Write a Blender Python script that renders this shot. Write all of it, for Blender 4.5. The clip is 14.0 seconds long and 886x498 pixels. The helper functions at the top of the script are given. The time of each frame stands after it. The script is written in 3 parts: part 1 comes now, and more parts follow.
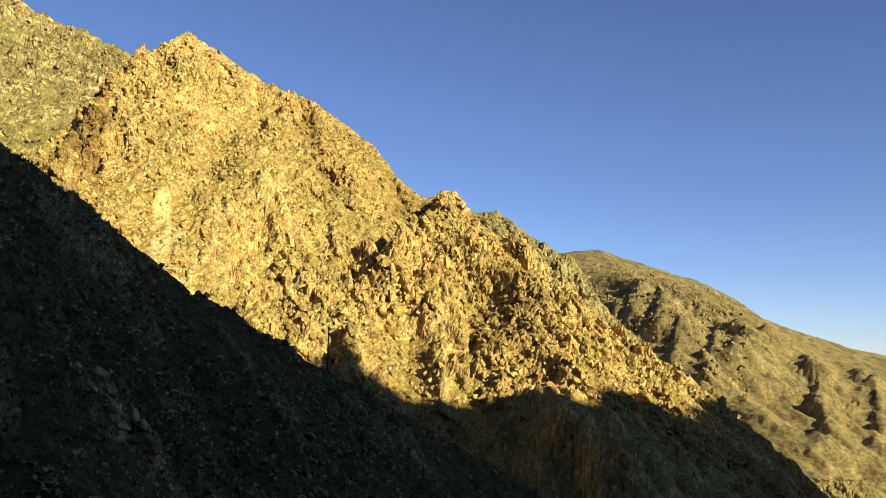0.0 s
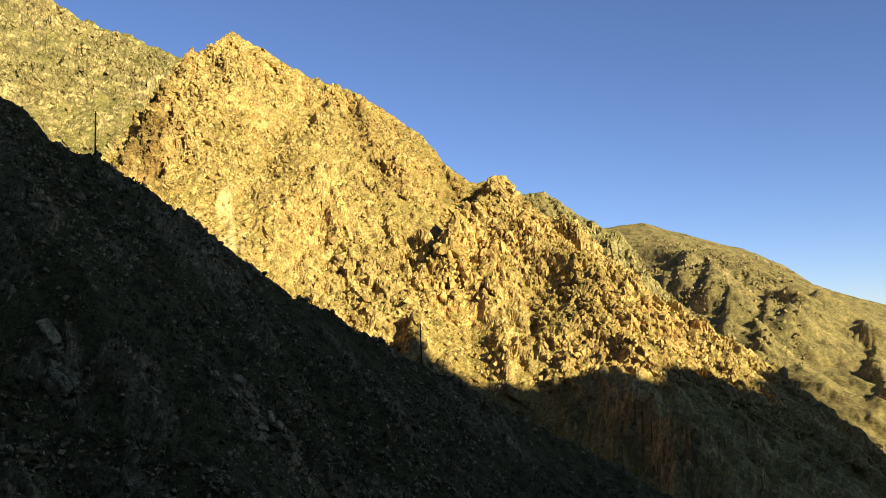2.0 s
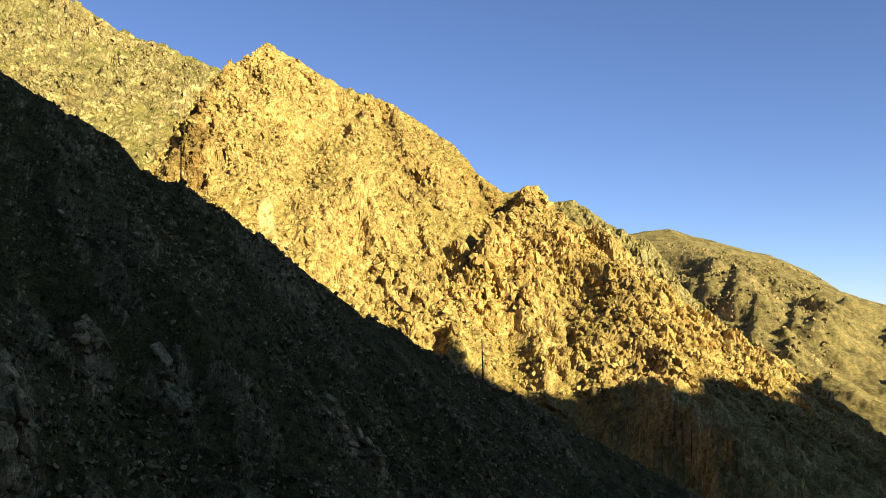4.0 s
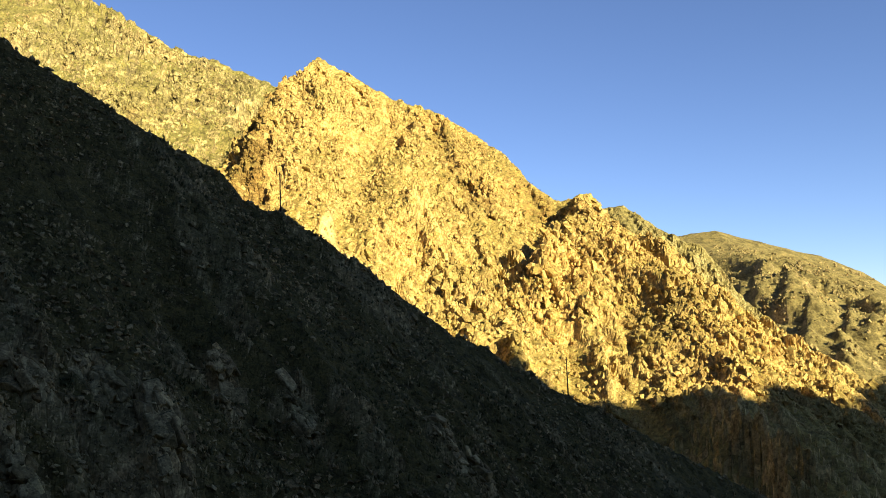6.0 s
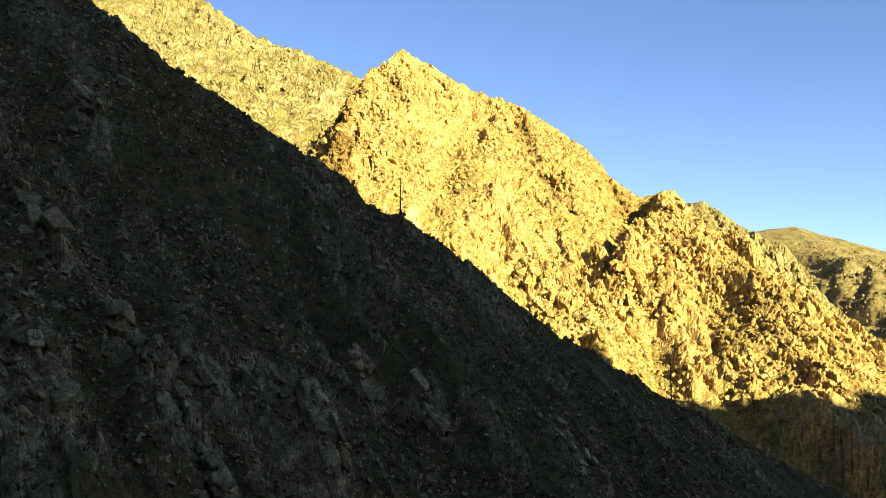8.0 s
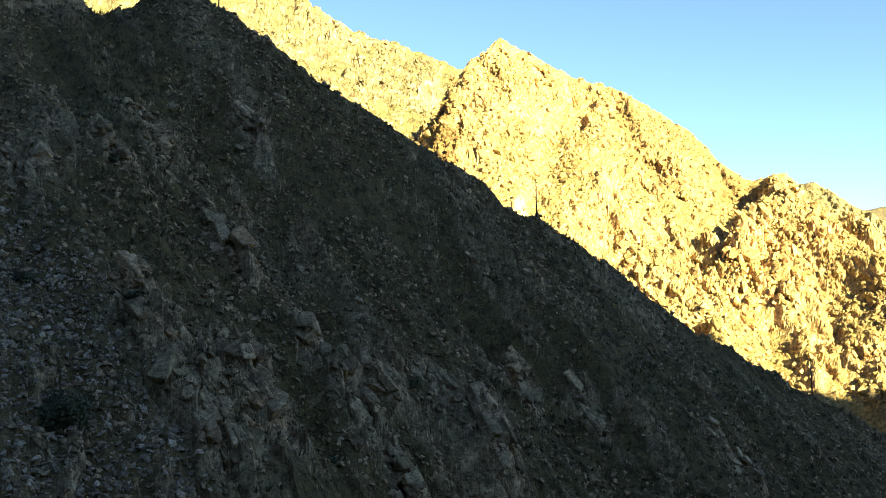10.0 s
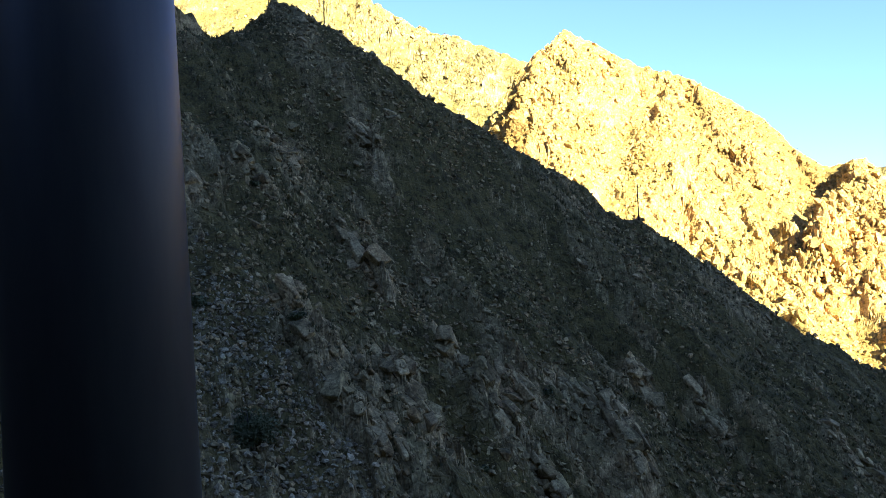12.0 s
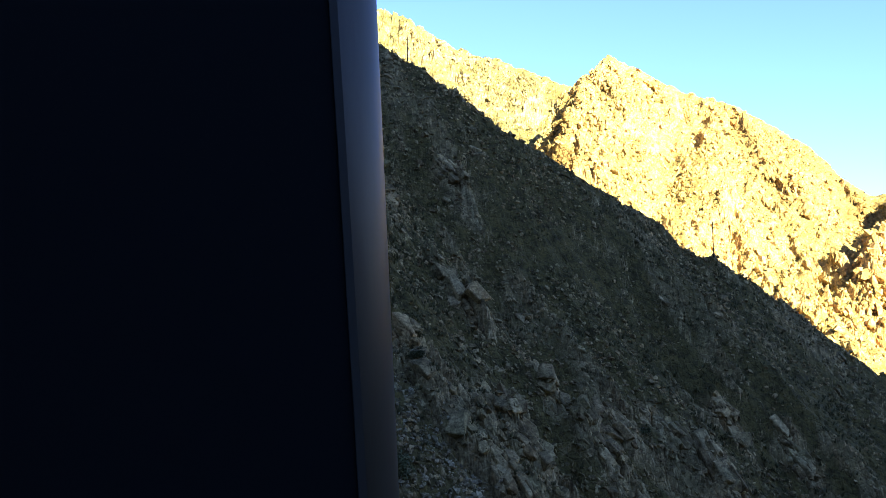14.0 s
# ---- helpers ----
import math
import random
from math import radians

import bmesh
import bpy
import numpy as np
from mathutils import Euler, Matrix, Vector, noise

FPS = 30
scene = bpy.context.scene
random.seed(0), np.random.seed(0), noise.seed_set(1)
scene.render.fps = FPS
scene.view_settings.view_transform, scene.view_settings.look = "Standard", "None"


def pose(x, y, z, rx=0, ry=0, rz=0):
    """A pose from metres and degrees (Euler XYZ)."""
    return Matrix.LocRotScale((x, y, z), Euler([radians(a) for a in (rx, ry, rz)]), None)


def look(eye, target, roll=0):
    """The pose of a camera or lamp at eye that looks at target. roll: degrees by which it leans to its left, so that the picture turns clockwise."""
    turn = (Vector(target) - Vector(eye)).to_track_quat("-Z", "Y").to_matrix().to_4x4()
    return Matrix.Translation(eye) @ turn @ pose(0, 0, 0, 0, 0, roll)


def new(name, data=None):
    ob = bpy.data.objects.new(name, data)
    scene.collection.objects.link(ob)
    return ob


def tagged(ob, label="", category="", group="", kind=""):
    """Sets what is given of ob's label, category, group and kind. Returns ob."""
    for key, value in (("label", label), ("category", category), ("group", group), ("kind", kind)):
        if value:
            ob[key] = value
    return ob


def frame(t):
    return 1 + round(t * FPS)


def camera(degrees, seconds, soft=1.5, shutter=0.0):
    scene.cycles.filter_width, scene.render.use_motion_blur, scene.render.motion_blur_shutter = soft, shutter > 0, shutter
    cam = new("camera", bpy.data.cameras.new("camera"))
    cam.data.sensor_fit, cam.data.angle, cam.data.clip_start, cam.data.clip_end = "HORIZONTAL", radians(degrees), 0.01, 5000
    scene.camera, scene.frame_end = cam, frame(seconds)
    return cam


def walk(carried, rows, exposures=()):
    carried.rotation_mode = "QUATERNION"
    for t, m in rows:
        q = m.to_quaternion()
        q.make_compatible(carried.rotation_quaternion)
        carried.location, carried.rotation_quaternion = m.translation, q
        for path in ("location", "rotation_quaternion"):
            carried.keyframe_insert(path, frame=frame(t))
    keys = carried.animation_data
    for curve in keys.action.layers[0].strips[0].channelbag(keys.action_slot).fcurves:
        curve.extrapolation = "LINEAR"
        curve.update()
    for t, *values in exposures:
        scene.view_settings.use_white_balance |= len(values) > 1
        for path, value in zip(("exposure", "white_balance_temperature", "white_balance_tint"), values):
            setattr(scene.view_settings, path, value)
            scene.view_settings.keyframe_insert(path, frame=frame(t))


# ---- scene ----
cam = camera(55.5, 14.0, soft=0.9)
METRES, EYE, TILT, LEAN, TURN = 75.0, 75.0, 5.0, 0.0, 0.0
ROWS = [
    (0.0, 0.0, 0.0, 0.0, -0.02, 2.32, -0.59),
    (0.5, -0.0239, -0.026, 0.0076, 1.03, 1.99, 0.25),
    (1.0, -0.046, -0.0534, 0.0196, 1.7, 1.56, 0.72),
    (1.5, -0.0738, -0.0718, 0.0275, 1.56, 0.78, 1.78),
    (2.0, -0.0968, -0.0978, 0.0364, 2.71, 1.0, 2.14),
    (2.5, -0.1201, -0.1229, 0.0471, 3.64, 1.32, 2.94),
    (3.0, -0.1422, -0.1493, 0.0585, 3.71, 1.28, 2.15),
    (5.5, -0.264, -0.2635, 0.1154, 5.12, 1.25, 2.42),
    (6.0, -0.2897, -0.2862, 0.1259, 6.77, 1.63, 2.77),
    (6.5, -0.3108, -0.3133, 0.1371, 7.44, 1.33, 2.51),
    (7.0, -0.3375, -0.3329, 0.1478, 7.46, 0.99, 2.12),
    (7.5, -0.3627, -0.3596, 0.1582, 9.21, 0.96, 1.54),
    (10.0, -0.4855, -0.4724, 0.2145, 17.28, -0.01, 2.28),
    (10.5, -0.5076, -0.4966, 0.2243, 18.93, -0.6, 2.63),
    (11.0, -0.5326, -0.5183, 0.239, 20.34, -0.98, 2.71),
    (11.5, -0.5557, -0.5422, 0.2496, 20.67, -0.87, 3.35),
    (12.0, -0.5808, -0.5648, 0.2622, 21.07, -0.52, 3.56),
    (12.5, -0.6047, -0.5882, 0.2735, 21.86, -0.14, 3.1),
    (13.0, -0.6289, -0.6122, 0.2839, 21.95, 0.28, 3.25),
    (13.5, -0.6539, -0.6366, 0.2955, 22.07, 0.75, 2.9),
    (14.0, -0.6797, -0.6604, 0.3068, 22.91, 0.76, 2.41),
]
walk(cam, [(t, pose(0, 0, EYE, TILT, LEAN, TURN) @ pose(METRES * x, METRES * y, METRES * z, 90 + pitch, roll, yaw)) for t, x, y, z, yaw, pitch, roll in ROWS],
     [(0.0, 1.18, 5600, 22), (3.0, 1.36, 5700, 21), (6.5, 1.66, 5900, 19), (7.7, 1.88, 6000, 18), (10.0, 2.7, 5450, 26), (11.0, 2.8, 5250, 28), (14.0, 2.97, 5200, 27)])

# ---- world, sun, exposure ----
SUN_AZ, SUN_EL = 45.0, 22.0          # the sun stands behind and to the right of the first view
world = bpy.data.worlds.new("world")
scene.world = world
world.use_nodes = True
wn = world.node_tree.nodes
sky = wn.new("ShaderNodeTexSky")
sky.sky_type, sky.sun_disc = "NISHITA", False
sky.sun_elevation, sky.sun_rotation = radians(SUN_EL), radians(180 - SUN_AZ)
sky.altitude, sky.air_density, sky.dust_density, sky.ozone_density = 2500, 1.0, 0.1, 2.2
wn["Background"].inputs["Strength"].default_value = 0.05
world.node_tree.links.new(sky.outputs[0], wn["Background"].inputs["Color"])
sun = new("sun", bpy.data.lights.new("sun", "SUN"))
sun.data.energy, sun.data.angle, sun.data.color = 4.5, radians(0.5), (1.0, 0.93, 0.48)
sa, se = radians(SUN_AZ), radians(SUN_EL)
TO_SUN = Vector((math.sin(sa) * math.cos(se), -math.cos(sa) * math.cos(se), math.sin(se)))
sun.matrix_world = look(TO_SUN * 100, (0, 0, 0))


# ---- materials ----
def material(name):
    m = bpy.data.materials.new(name)
    m.use_nodes = True
    return m, m.node_tree.nodes, m.node_tree.links, m.node_tree.nodes["Principled BSDF"]


def tex(nodes, links, coord, kind, scale, detail=4.0, rough=0.6, stretch=None):
    if stretch:
        mp = nodes.new("ShaderNodeMapping")
        mp.inputs["Scale"].default_value = stretch
        links.new(coord, mp.inputs["Vector"])
        coord = mp.outputs[0]
    if kind == "noise":
        n = nodes.new("ShaderNodeTexNoise")
        n.inputs["Scale"].default_value, n.inputs["Detail"].default_value, n.inputs["Roughness"].default_value = scale, detail, rough
        links.new(coord, n.inputs["Vector"])
        return n.outputs["Fac"]
    n = nodes.new("ShaderNodeTexVoronoi")
    n.feature = kind
    n.inputs["Scale"].default_value = scale
    links.new(coord, n.inputs["Vector"])
    return n.outputs["Distance"]


def ramp(nodes, links, fac, stops):
    r = nodes.new("ShaderNodeValToRGB")
    el = r.color_ramp.elements
    while len(el) < len(stops):
        el.new(0.5)
    for e, (p, c) in zip(el, stops):
        e.position = p
        e.color = (*c, 1) if len(c) == 3 else (c[0], c[0], c[0], 1)
    links.new(fac, r.inputs[0])
    return r.outputs[0]


def mix(nodes, links, fac, a, b, mode="MIX"):
    n = nodes.new("ShaderNodeMix")
    n.data_type, n.blend_type = "RGBA", mode
    for sock, v in ((n.inputs[0], fac), (n.inputs[6], a), (n.inputs[7], b)):
        if isinstance(v, (int, float)):
            sock.default_value = v
        elif isinstance(v, tuple):
            sock.default_value = (*v, 1)
        else:
            links.new(v, sock)
    return n.outputs[2]


def mountain_material(name, rock_a, rock_b, grass, unit, cover=0.5, bump=0.8, cracks=0.0, pale=None, lay=None, grain=0.75):
    """Weathered rock with soil and dry grass on the gentler ground; unit: the size in metres of a rock."""
    m, nodes, links, bsdf = material(name)
    geo = nodes.new("ShaderNodeNewGeometry")
    pos = geo.outputs["Position"]
    if lay:
        mp = nodes.new("ShaderNodeMapping")
        mp.inputs["Scale"].default_value = lay
        links.new(pos, mp.inputs["Vector"])
        pos = mp.outputs[0]
    big = tex(nodes, links, pos, "noise", 0.12 / unit, 5, 0.6)
    mid = tex(nodes, links, pos, "noise", 0.8 / unit, 5, 0.65, (1, 0.6, 1))
    fine = tex(nodes, links, pos, "noise", 4.0 / unit, 6, 0.75)
    col = mix(nodes, links, ramp(nodes, links, mid, [(0.38, (0,)), (0.62, (1,))]), rock_a, rock_b)
    # single stones differ in tone
    cell = nodes.new("ShaderNodeTexVoronoi")
    cell.inputs["Scale"].default_value = 3.2 / unit
    links.new(pos, cell.inputs["Vector"])
    tone = nodes.new("ShaderNodeSeparateColor")
    links.new(cell.outputs["Color"], tone.inputs[0])
    col = mix(nodes, links, 0.8, col, ramp(nodes, links, tone.outputs[0], [(0.0, (0.5,)), (0.6, (1,)), (1.0, (1.25,))]), "MULTIPLY")
    col = mix(nodes, links, grain, col, ramp(nodes, links, fine, [(0.36, (0.3,)), (0.6, (1.1,))]), "MULTIPLY")
    col = mix(nodes, links, 1.0, col, ramp(nodes, links, tex(nodes, links, pos, "noise", 0.07 / unit, 4, 0.65), [(0.36, (0.74, 0.77, 0.70)), (0.5, (1.0, 1.0, 1.0)), (0.64, (1.14, 1.06, 0.98))]), "MULTIPLY")
    stain = ramp(nodes, links, tex(nodes, links, pos, "noise", 0.35 / unit, 6, 0.7, (1.5, 1, 0.35)), [(0.52, (0,)), (0.68, (1,))])
    col = mix(nodes, links, stain, col, mix(nodes, links, 1.0, col, (0.6, 0.54, 0.5), "MULTIPLY"))
    sep = nodes.new("ShaderNodeSeparateXYZ")
    links.new(geo.outputs["Normal"], sep.inputs[0])
    add = nodes.new("ShaderNodeMath")
    add.operation = "MULTIPLY"
    links.new(sep.outputs["Z"], add.inputs[0])
    links.new(ramp(nodes, links, big, [(0.3, (0.55,)), (0.7, (1.2,))]), add.inputs[1])
    add2 = nodes.new("ShaderNodeMath")
    add2.operation = "ADD"
    links.new(add.outputs[0], add2.inputs[0])
    links.new(ramp(nodes, links, fine, [(0.35, (0,)), (0.65, (0.25,))]), add2.inputs[1])
    g = ramp(nodes, links, add2.outputs[0], [(1 - cover, (0,)), (min(1, 1.12 - cover), (1,))])
    # no two stones have the same tone
    if "stone" in name:
        own = nodes.new("ShaderNodeObjectInfo")
        col = mix(nodes, links, 1.0, col, ramp(nodes, links, own.outputs["Random"], [(0.0, (0.68, 0.66, 0.64)), (1.0, (1.12, 1.1, 1.06))]), "MULTIPLY")
        col = mix(nodes, links, 1.0, col, ramp(nodes, links, geo.outputs["Random Per Island"], [(0.0, (0.55, 0.51, 0.46)), (0.6, (0.95, 0.95, 0.95)), (1.0, (1.2, 1.19, 1.17))]), "MULTIPLY")
    # bare bedrock carries no soil, and fresh breaks are paler
    bare, brown = nodes.new("ShaderNodeAttribute"), nodes.new("ShaderNodeAttribute")
    bare.attribute_name, brown.attribute_name = "bare", "brown"
    # the brown layer darkens browner rock and also carries painted shade
    col = mix(nodes, links, brown.outputs["Fac"], col, mix(nodes, links, 1.0, col, (0.5, 0.45, 0.39), "MULTIPLY"))
    if pale:
        col = mix(nodes, links, ramp(nodes, links, bare.outputs["Fac"], [(0.3, (0,)), (0.9, (0.32,))]), col, pale)
    keep = nodes.new("ShaderNodeMath")
    keep.operation, keep.use_clamp = "SUBTRACT", True
    links.new(g, keep.inputs[0])
    links.new(bare.outputs["Fac"], keep.inputs[1])
    g = keep.outputs[0]
    tuft_fac = tex(nodes, links, pos, "noise", 2.6 / unit, 5, 0.75)
    tuft_col = ramp(nodes, links, tuft_fac, [(0.36, tuple(c * 0.4 for c in grass)), (0.6, grass)])
    tuft_col = mix(nodes, links, 1.0, tuft_col, ramp(nodes, links, tex(nodes, links, pos, "noise", 0.45 / unit, 5, 0.7), [(0.36, (0.5, 0.48, 0.5)), (0.52, (1.0, 1.0, 1.0)), (0.68, (1.35, 1.25, 1.2))]), "MULTIPLY")
    col = mix(nodes, links, g, col, tuft_col)
    links.new(col, bsdf.inputs["Base Color"])
    bsdf.inputs["Roughness"].default_value = 0.95
    bsdf.inputs["Specular IOR Level"].default_value = 0.12
    hgt = mix(nodes, links, 0.6, mid, fine)
    hgt = mix(nodes, links, 0.35, hgt, tone.outputs[1])
    if cracks:
        crack = tex(nodes, links, pos, "DISTANCE_TO_EDGE", 0.9 / unit, stretch=(1, 0.7, 0.6))
        hgt = mix(nodes, links, cracks, hgt, ramp(nodes, links, crack, [(0.0, (0,)), (0.1, (1,))]))
    bp = nodes.new("ShaderNodeBump")
    bp.inputs["Strength"].default_value, bp.inputs["Distance"].default_value = bump, 0.5 * unit
    links.new(hgt, bp.inputs["Height"])
    links.new(bp.outputs[0], bsdf.inputs["Normal"])
    return m


def plain_material(name, col, rough=0.6, metal=0.0, vary=0.25, scale=3.0, stretch=None, bump=0.1, gloss=0.3):
    m, nodes, links, bsdf = material(name)
    tc = nodes.new("ShaderNodeTexCoord").outputs["Object"]
    n = tex(nodes, links, tc, "noise", scale, 6, 0.65, stretch)
    n2 = tex(nodes, links, tc, "noise", scale * 0.17, 4, 0.6, stretch)
    c = mix(nodes, links, ramp(nodes, links, n, [(0.3, (0,)), (0.7, (1,))]), tuple(v * (1 - vary) for v in col), col)
    c = mix(nodes, links, ramp(nodes, links, n2, [(0.45, (0,)), (0.75, (0.4,))]), c, tuple(v * 0.6 for v in col))
    links.new(c, bsdf.inputs["Base Color"])
    bsdf.inputs["Roughness"].default_value, bsdf.inputs["Metallic"].default_value = rough, metal
    bsdf.inputs["Specular IOR Level"].default_value = gloss
    bp = nodes.new("ShaderNodeBump")
    bp.inputs["Strength"].default_value = bump
    links.new(n, bp.inputs["Height"])
    links.new(bp.outputs[0], bsdf.inputs["Normal"])
    return m


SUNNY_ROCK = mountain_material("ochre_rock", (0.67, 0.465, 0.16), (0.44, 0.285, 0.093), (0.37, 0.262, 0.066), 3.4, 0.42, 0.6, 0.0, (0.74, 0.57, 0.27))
SPUR_ROCK = mountain_material("brown_tone", (0.44, 0.345, 0.145), (0.30, 0.232, 0.095), (0.28, 0.22, 0.072), 4.5, 0.5, 0.6)
BACK_ROCK = mountain_material("olive_rock", (0.58, 0.435, 0.18), (0.24, 0.18, 0.078), (0.25, 0.205, 0.058), 6.5, 0.5, 0.6)
FAR_ROCK = mountain_material("distant_rock", (0.50, 0.365, 0.158), (0.245, 0.178, 0.083), (0.275, 0.21, 0.075), 5.5, 0.46, 0.6, lay=(1.0, 0.55, 1.0))
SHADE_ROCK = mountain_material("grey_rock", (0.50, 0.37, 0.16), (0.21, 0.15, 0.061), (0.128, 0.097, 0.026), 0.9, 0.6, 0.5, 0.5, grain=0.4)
GROUND = mountain_material("scree", (0.229, 0.194, 0.150), (0.150, 0.123, 0.097), (0.088, 0.079, 0.044), 4.0, 0.5)
STEEL = plain_material("painted_steel", (0.040, 0.036, 0.027), 0.5, 0.0, 0.3, 0.9, (1, 1, 0.15), 0.02, 0.35)
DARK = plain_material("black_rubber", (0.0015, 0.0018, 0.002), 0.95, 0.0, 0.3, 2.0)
WOOD = plain_material("grey_wood", (0.07, 0.055, 0.045), 0.9, 0.0, 0.4, 8.0, (1, 1, 0.1), 0.3)
STONE = mountain_material("grey_stone", (0.56, 0.425, 0.19), (0.30, 0.222, 0.098), (0.15, 0.112, 0.042), 0.7, 0.16, 0.4, 0.3, grain=0.35)
SCREE = mountain_material("scree_stone", (0.56, 0.47, 0.27), (0.26, 0.212, 0.118), (0.22, 0.176, 0.08), 0.5, 0.1, 0.4, grain=0.4)
SCRUB = plain_material("dry_scrub_leaves", (0.112, 0.10, 0.033), 0.9, 0.0, 0.4, 0.3)
SHRUB = plain_material("shrub_leaves", (0.13, 0.135, 0.05), 0.85, 0.0, 0.5, 2.0)


# ---- the shape of the land ----
def hashed(i, j, seed):
    h = (i.astype(np.int64) * 374761393 + j.astype(np.int64) * 668265263 + seed * 1442695041) & 0xFFFFFFFF
    h = ((h ^ (h >> 13)) * 1274126177) & 0xFFFFFFFF
    return ((h ^ (h >> 16)) & 0xFFFF) / 65535.0


def smooth_noise(x, y, seed):
    i, j = np.floor(x), np.floor(y)
    a, b = x - i, y - j
    a, b = a * a * (3 - 2 * a), b * b * (3 - 2 * b)
    return ((hashed(i, j, seed) * (1 - a) + hashed(i + 1, j, seed) * a) * (1 - b) + (hashed(i, j + 1, seed) * (1 - a) + hashed(i + 1, j + 1, seed) * a) * b) * 2 - 1


def fbm(x, y, seed, octaves=4, gain=0.5):
    total, amp = 0, 1.0
    for k in range(octaves):
        total = total + amp * smooth_noise(x * 2 ** k + 17 * k, y * 2 ** k - 9 * k, seed + k)
        amp *= gain
    return total


def facets(x, y, size, stretch, seed, tilt=1.0, soft=0.25, crack=0.0):
    """Broken blocks: every cell is a slab with its own height and slope, in units of the cell's size; soft rounds the steps between them."""
    px, py = x / size, y / (size * stretch)
    ci, cj = np.floor(px), np.floor(py)
    d1, d2, v1, v2 = np.full(px.shape, 9.0), np.full(px.shape, 9.0), np.zeros(px.shape), np.zeros(px.shape)
    for di in (-1, 0, 1):
        for dj in (-1, 0, 1):
            i, j = ci + di, cj + dj
            dx = px - i - hashed(i, j, seed)
            dy = py - j - hashed(i, j, seed + 1)
            d = np.sqrt(dx * dx + dy * dy)
            val = hashed(i, j, seed + 2) - 0.5 + tilt * (dx * (hashed(i, j, seed + 3) - 0.5) + dy * (hashed(i, j, seed + 4) - 0.5)) * 1.6
            first, second = d < d1, (d >= d1) & (d < d2)
            d2, v2 = np.where(first, d1, np.where(second, d, d2)), np.where(first, v1, np.where(second, val, v2))
            d1, v1 = np.where(first, d, d1), np.where(first, val, v1)
    w = np.clip((d2 - d1) / soft, 0, 1) * 0.5
    return v1 * (0.5 + w) + v2 * (0.5 - w) - crack * (1 - np.clip((d2 - d1) / 0.14, 0, 1))


def lumps(x, y, size, stretch, seed):
    """Single angular rocks standing out of the ground, some cells empty, in units of the cell's size."""
    px, py = x / size, y / (size * stretch)
    ci, cj = np.floor(px), np.floor(py)
    out = np.zeros(px.shape)
    for di in (-1, 0, 1):
        for dj in (-1, 0, 1):
            i, j = ci + di, cj + dj
            dx, dy = px - i - hashed(i, j, seed), py - j - hashed(i, j, seed + 1)
            turn, r = 3.14 * hashed(i, j, seed + 2), 0.75 * hashed(i, j, seed + 3)
            c, s = np.cos(turn), np.sin(turn)
            e, f = dx * c + dy * s, (dy * c - dx * s) * 1.5
            m = np.maximum(np.maximum(np.abs(e), np.abs(f)), np.abs(0.7 * e + 0.8 * f))
            out = np.maximum(out, np.minimum(np.maximum(r - m, 0) * 1.6, 0.55 * r + 0.35 * e))
    return out


def ridge(x, y, a, b, width):
    """1 on the line from a to b, fading to 0 at the width."""
    ax, ay, bx, by = *a, *b
    t = np.clip(((x - ax) * (bx - ax) + (y - ay) * (by - ay)) / ((bx - ax) ** 2 + (by - ay) ** 2), 0, 1)
    d = np.hypot(x - ax - t * (bx - ax), y - ay - t * (by - ay))
    return np.exp(-(d / width) ** 2)


def profile(pairs):
    xs, vs = zip(*pairs)
    return lambda q: np.interp(q, xs, vs)


# the shaded slope is one tilted plane; its crest in plan, and how far the crest stands off the plane
near_y = profile([(-300, 110), (-170, 72), (-150, 76), (-141, 79), (-138, 86), (-137.2, 96), (-134, 99.2), (-121, 96.7), (-109, 95), (-101, 98.5), (-89, 106), (-66, 117), (-44, 127), (-18, 136.4), (30, 152), (120, 172)])
near_off = profile([(-300, 20), (-170, 12), (-141, 3.2), (-138.5, -3.0), (-136.8, -1), (-134.5, 4.4), (-121, 7.6), (-109, 9.5), (-101, 7.9), (-89, 6.1), (-78, 4.1), (-69, 2.0), (-60, 1.9), (-51, 1.0), (-44, -2.2), (-18, -2.0), (40, 0)])
# broken steps of the crest: along x, and along y where it turns towards the notch
crest_x = profile([(-134.5, 1.7), (-129.8, 1.5), (-124, 2.3), (-122, 1.5), (-117.3, 2.3), (-114.3, 1.1), (-111, 1.4), (-105.6, 0.8), (-102.5, 0.1), (-98.4, 0.5), (-89.6, 0.1), (-84.9, 0.0), (-83.1, 0.5), (-81.4, -0.2), (-77.7, 1.0), (-73.4, 0.9), (-71.8, -0.4), (-70, 0.1), (-67.9, 0.6), (-66.4, 1.6), (-64.8, 1.6), (-62.7, 0.9), (-59.6, 1.0), (-55.3, -0.1), (-54.6, 1.2), (-53.4, -0.3), (-51.4, -0.5), (-46.4, 0.4), (-44, 1.0), (-40.9, 0.4), (-38.5, -0.6), (-36.8, 0.6), (-34, 0.5), (-32, 1.2), (-29.6, 0.2), (-26.5, 0.7), (-24.8, 1.7), (-21.7, 0.2), (-10, 0.9)])
crest_y = profile([(76, -1.0), (78.4, -2.4), (81.0, 0.9), (82.0, 0.4), (84.5, 0.6), (88.4, -1.6), (89.2, -0.4), (90.0, 1.4), (91.8, 1.0), (94.6, 0.0), (95.2, 1.6), (97.0, 0.6), (98.3, 0.7), (98.8, 2.3), (99.3, 1.7)])
# the hollow below the notch
hollow_y = profile([(74, 0), (80, 1.8), (83.5, 3.8), (85.5, 2.2), (89, 3.2), (91.7, 1.6), (97, 1.7), (98.6, 0)])
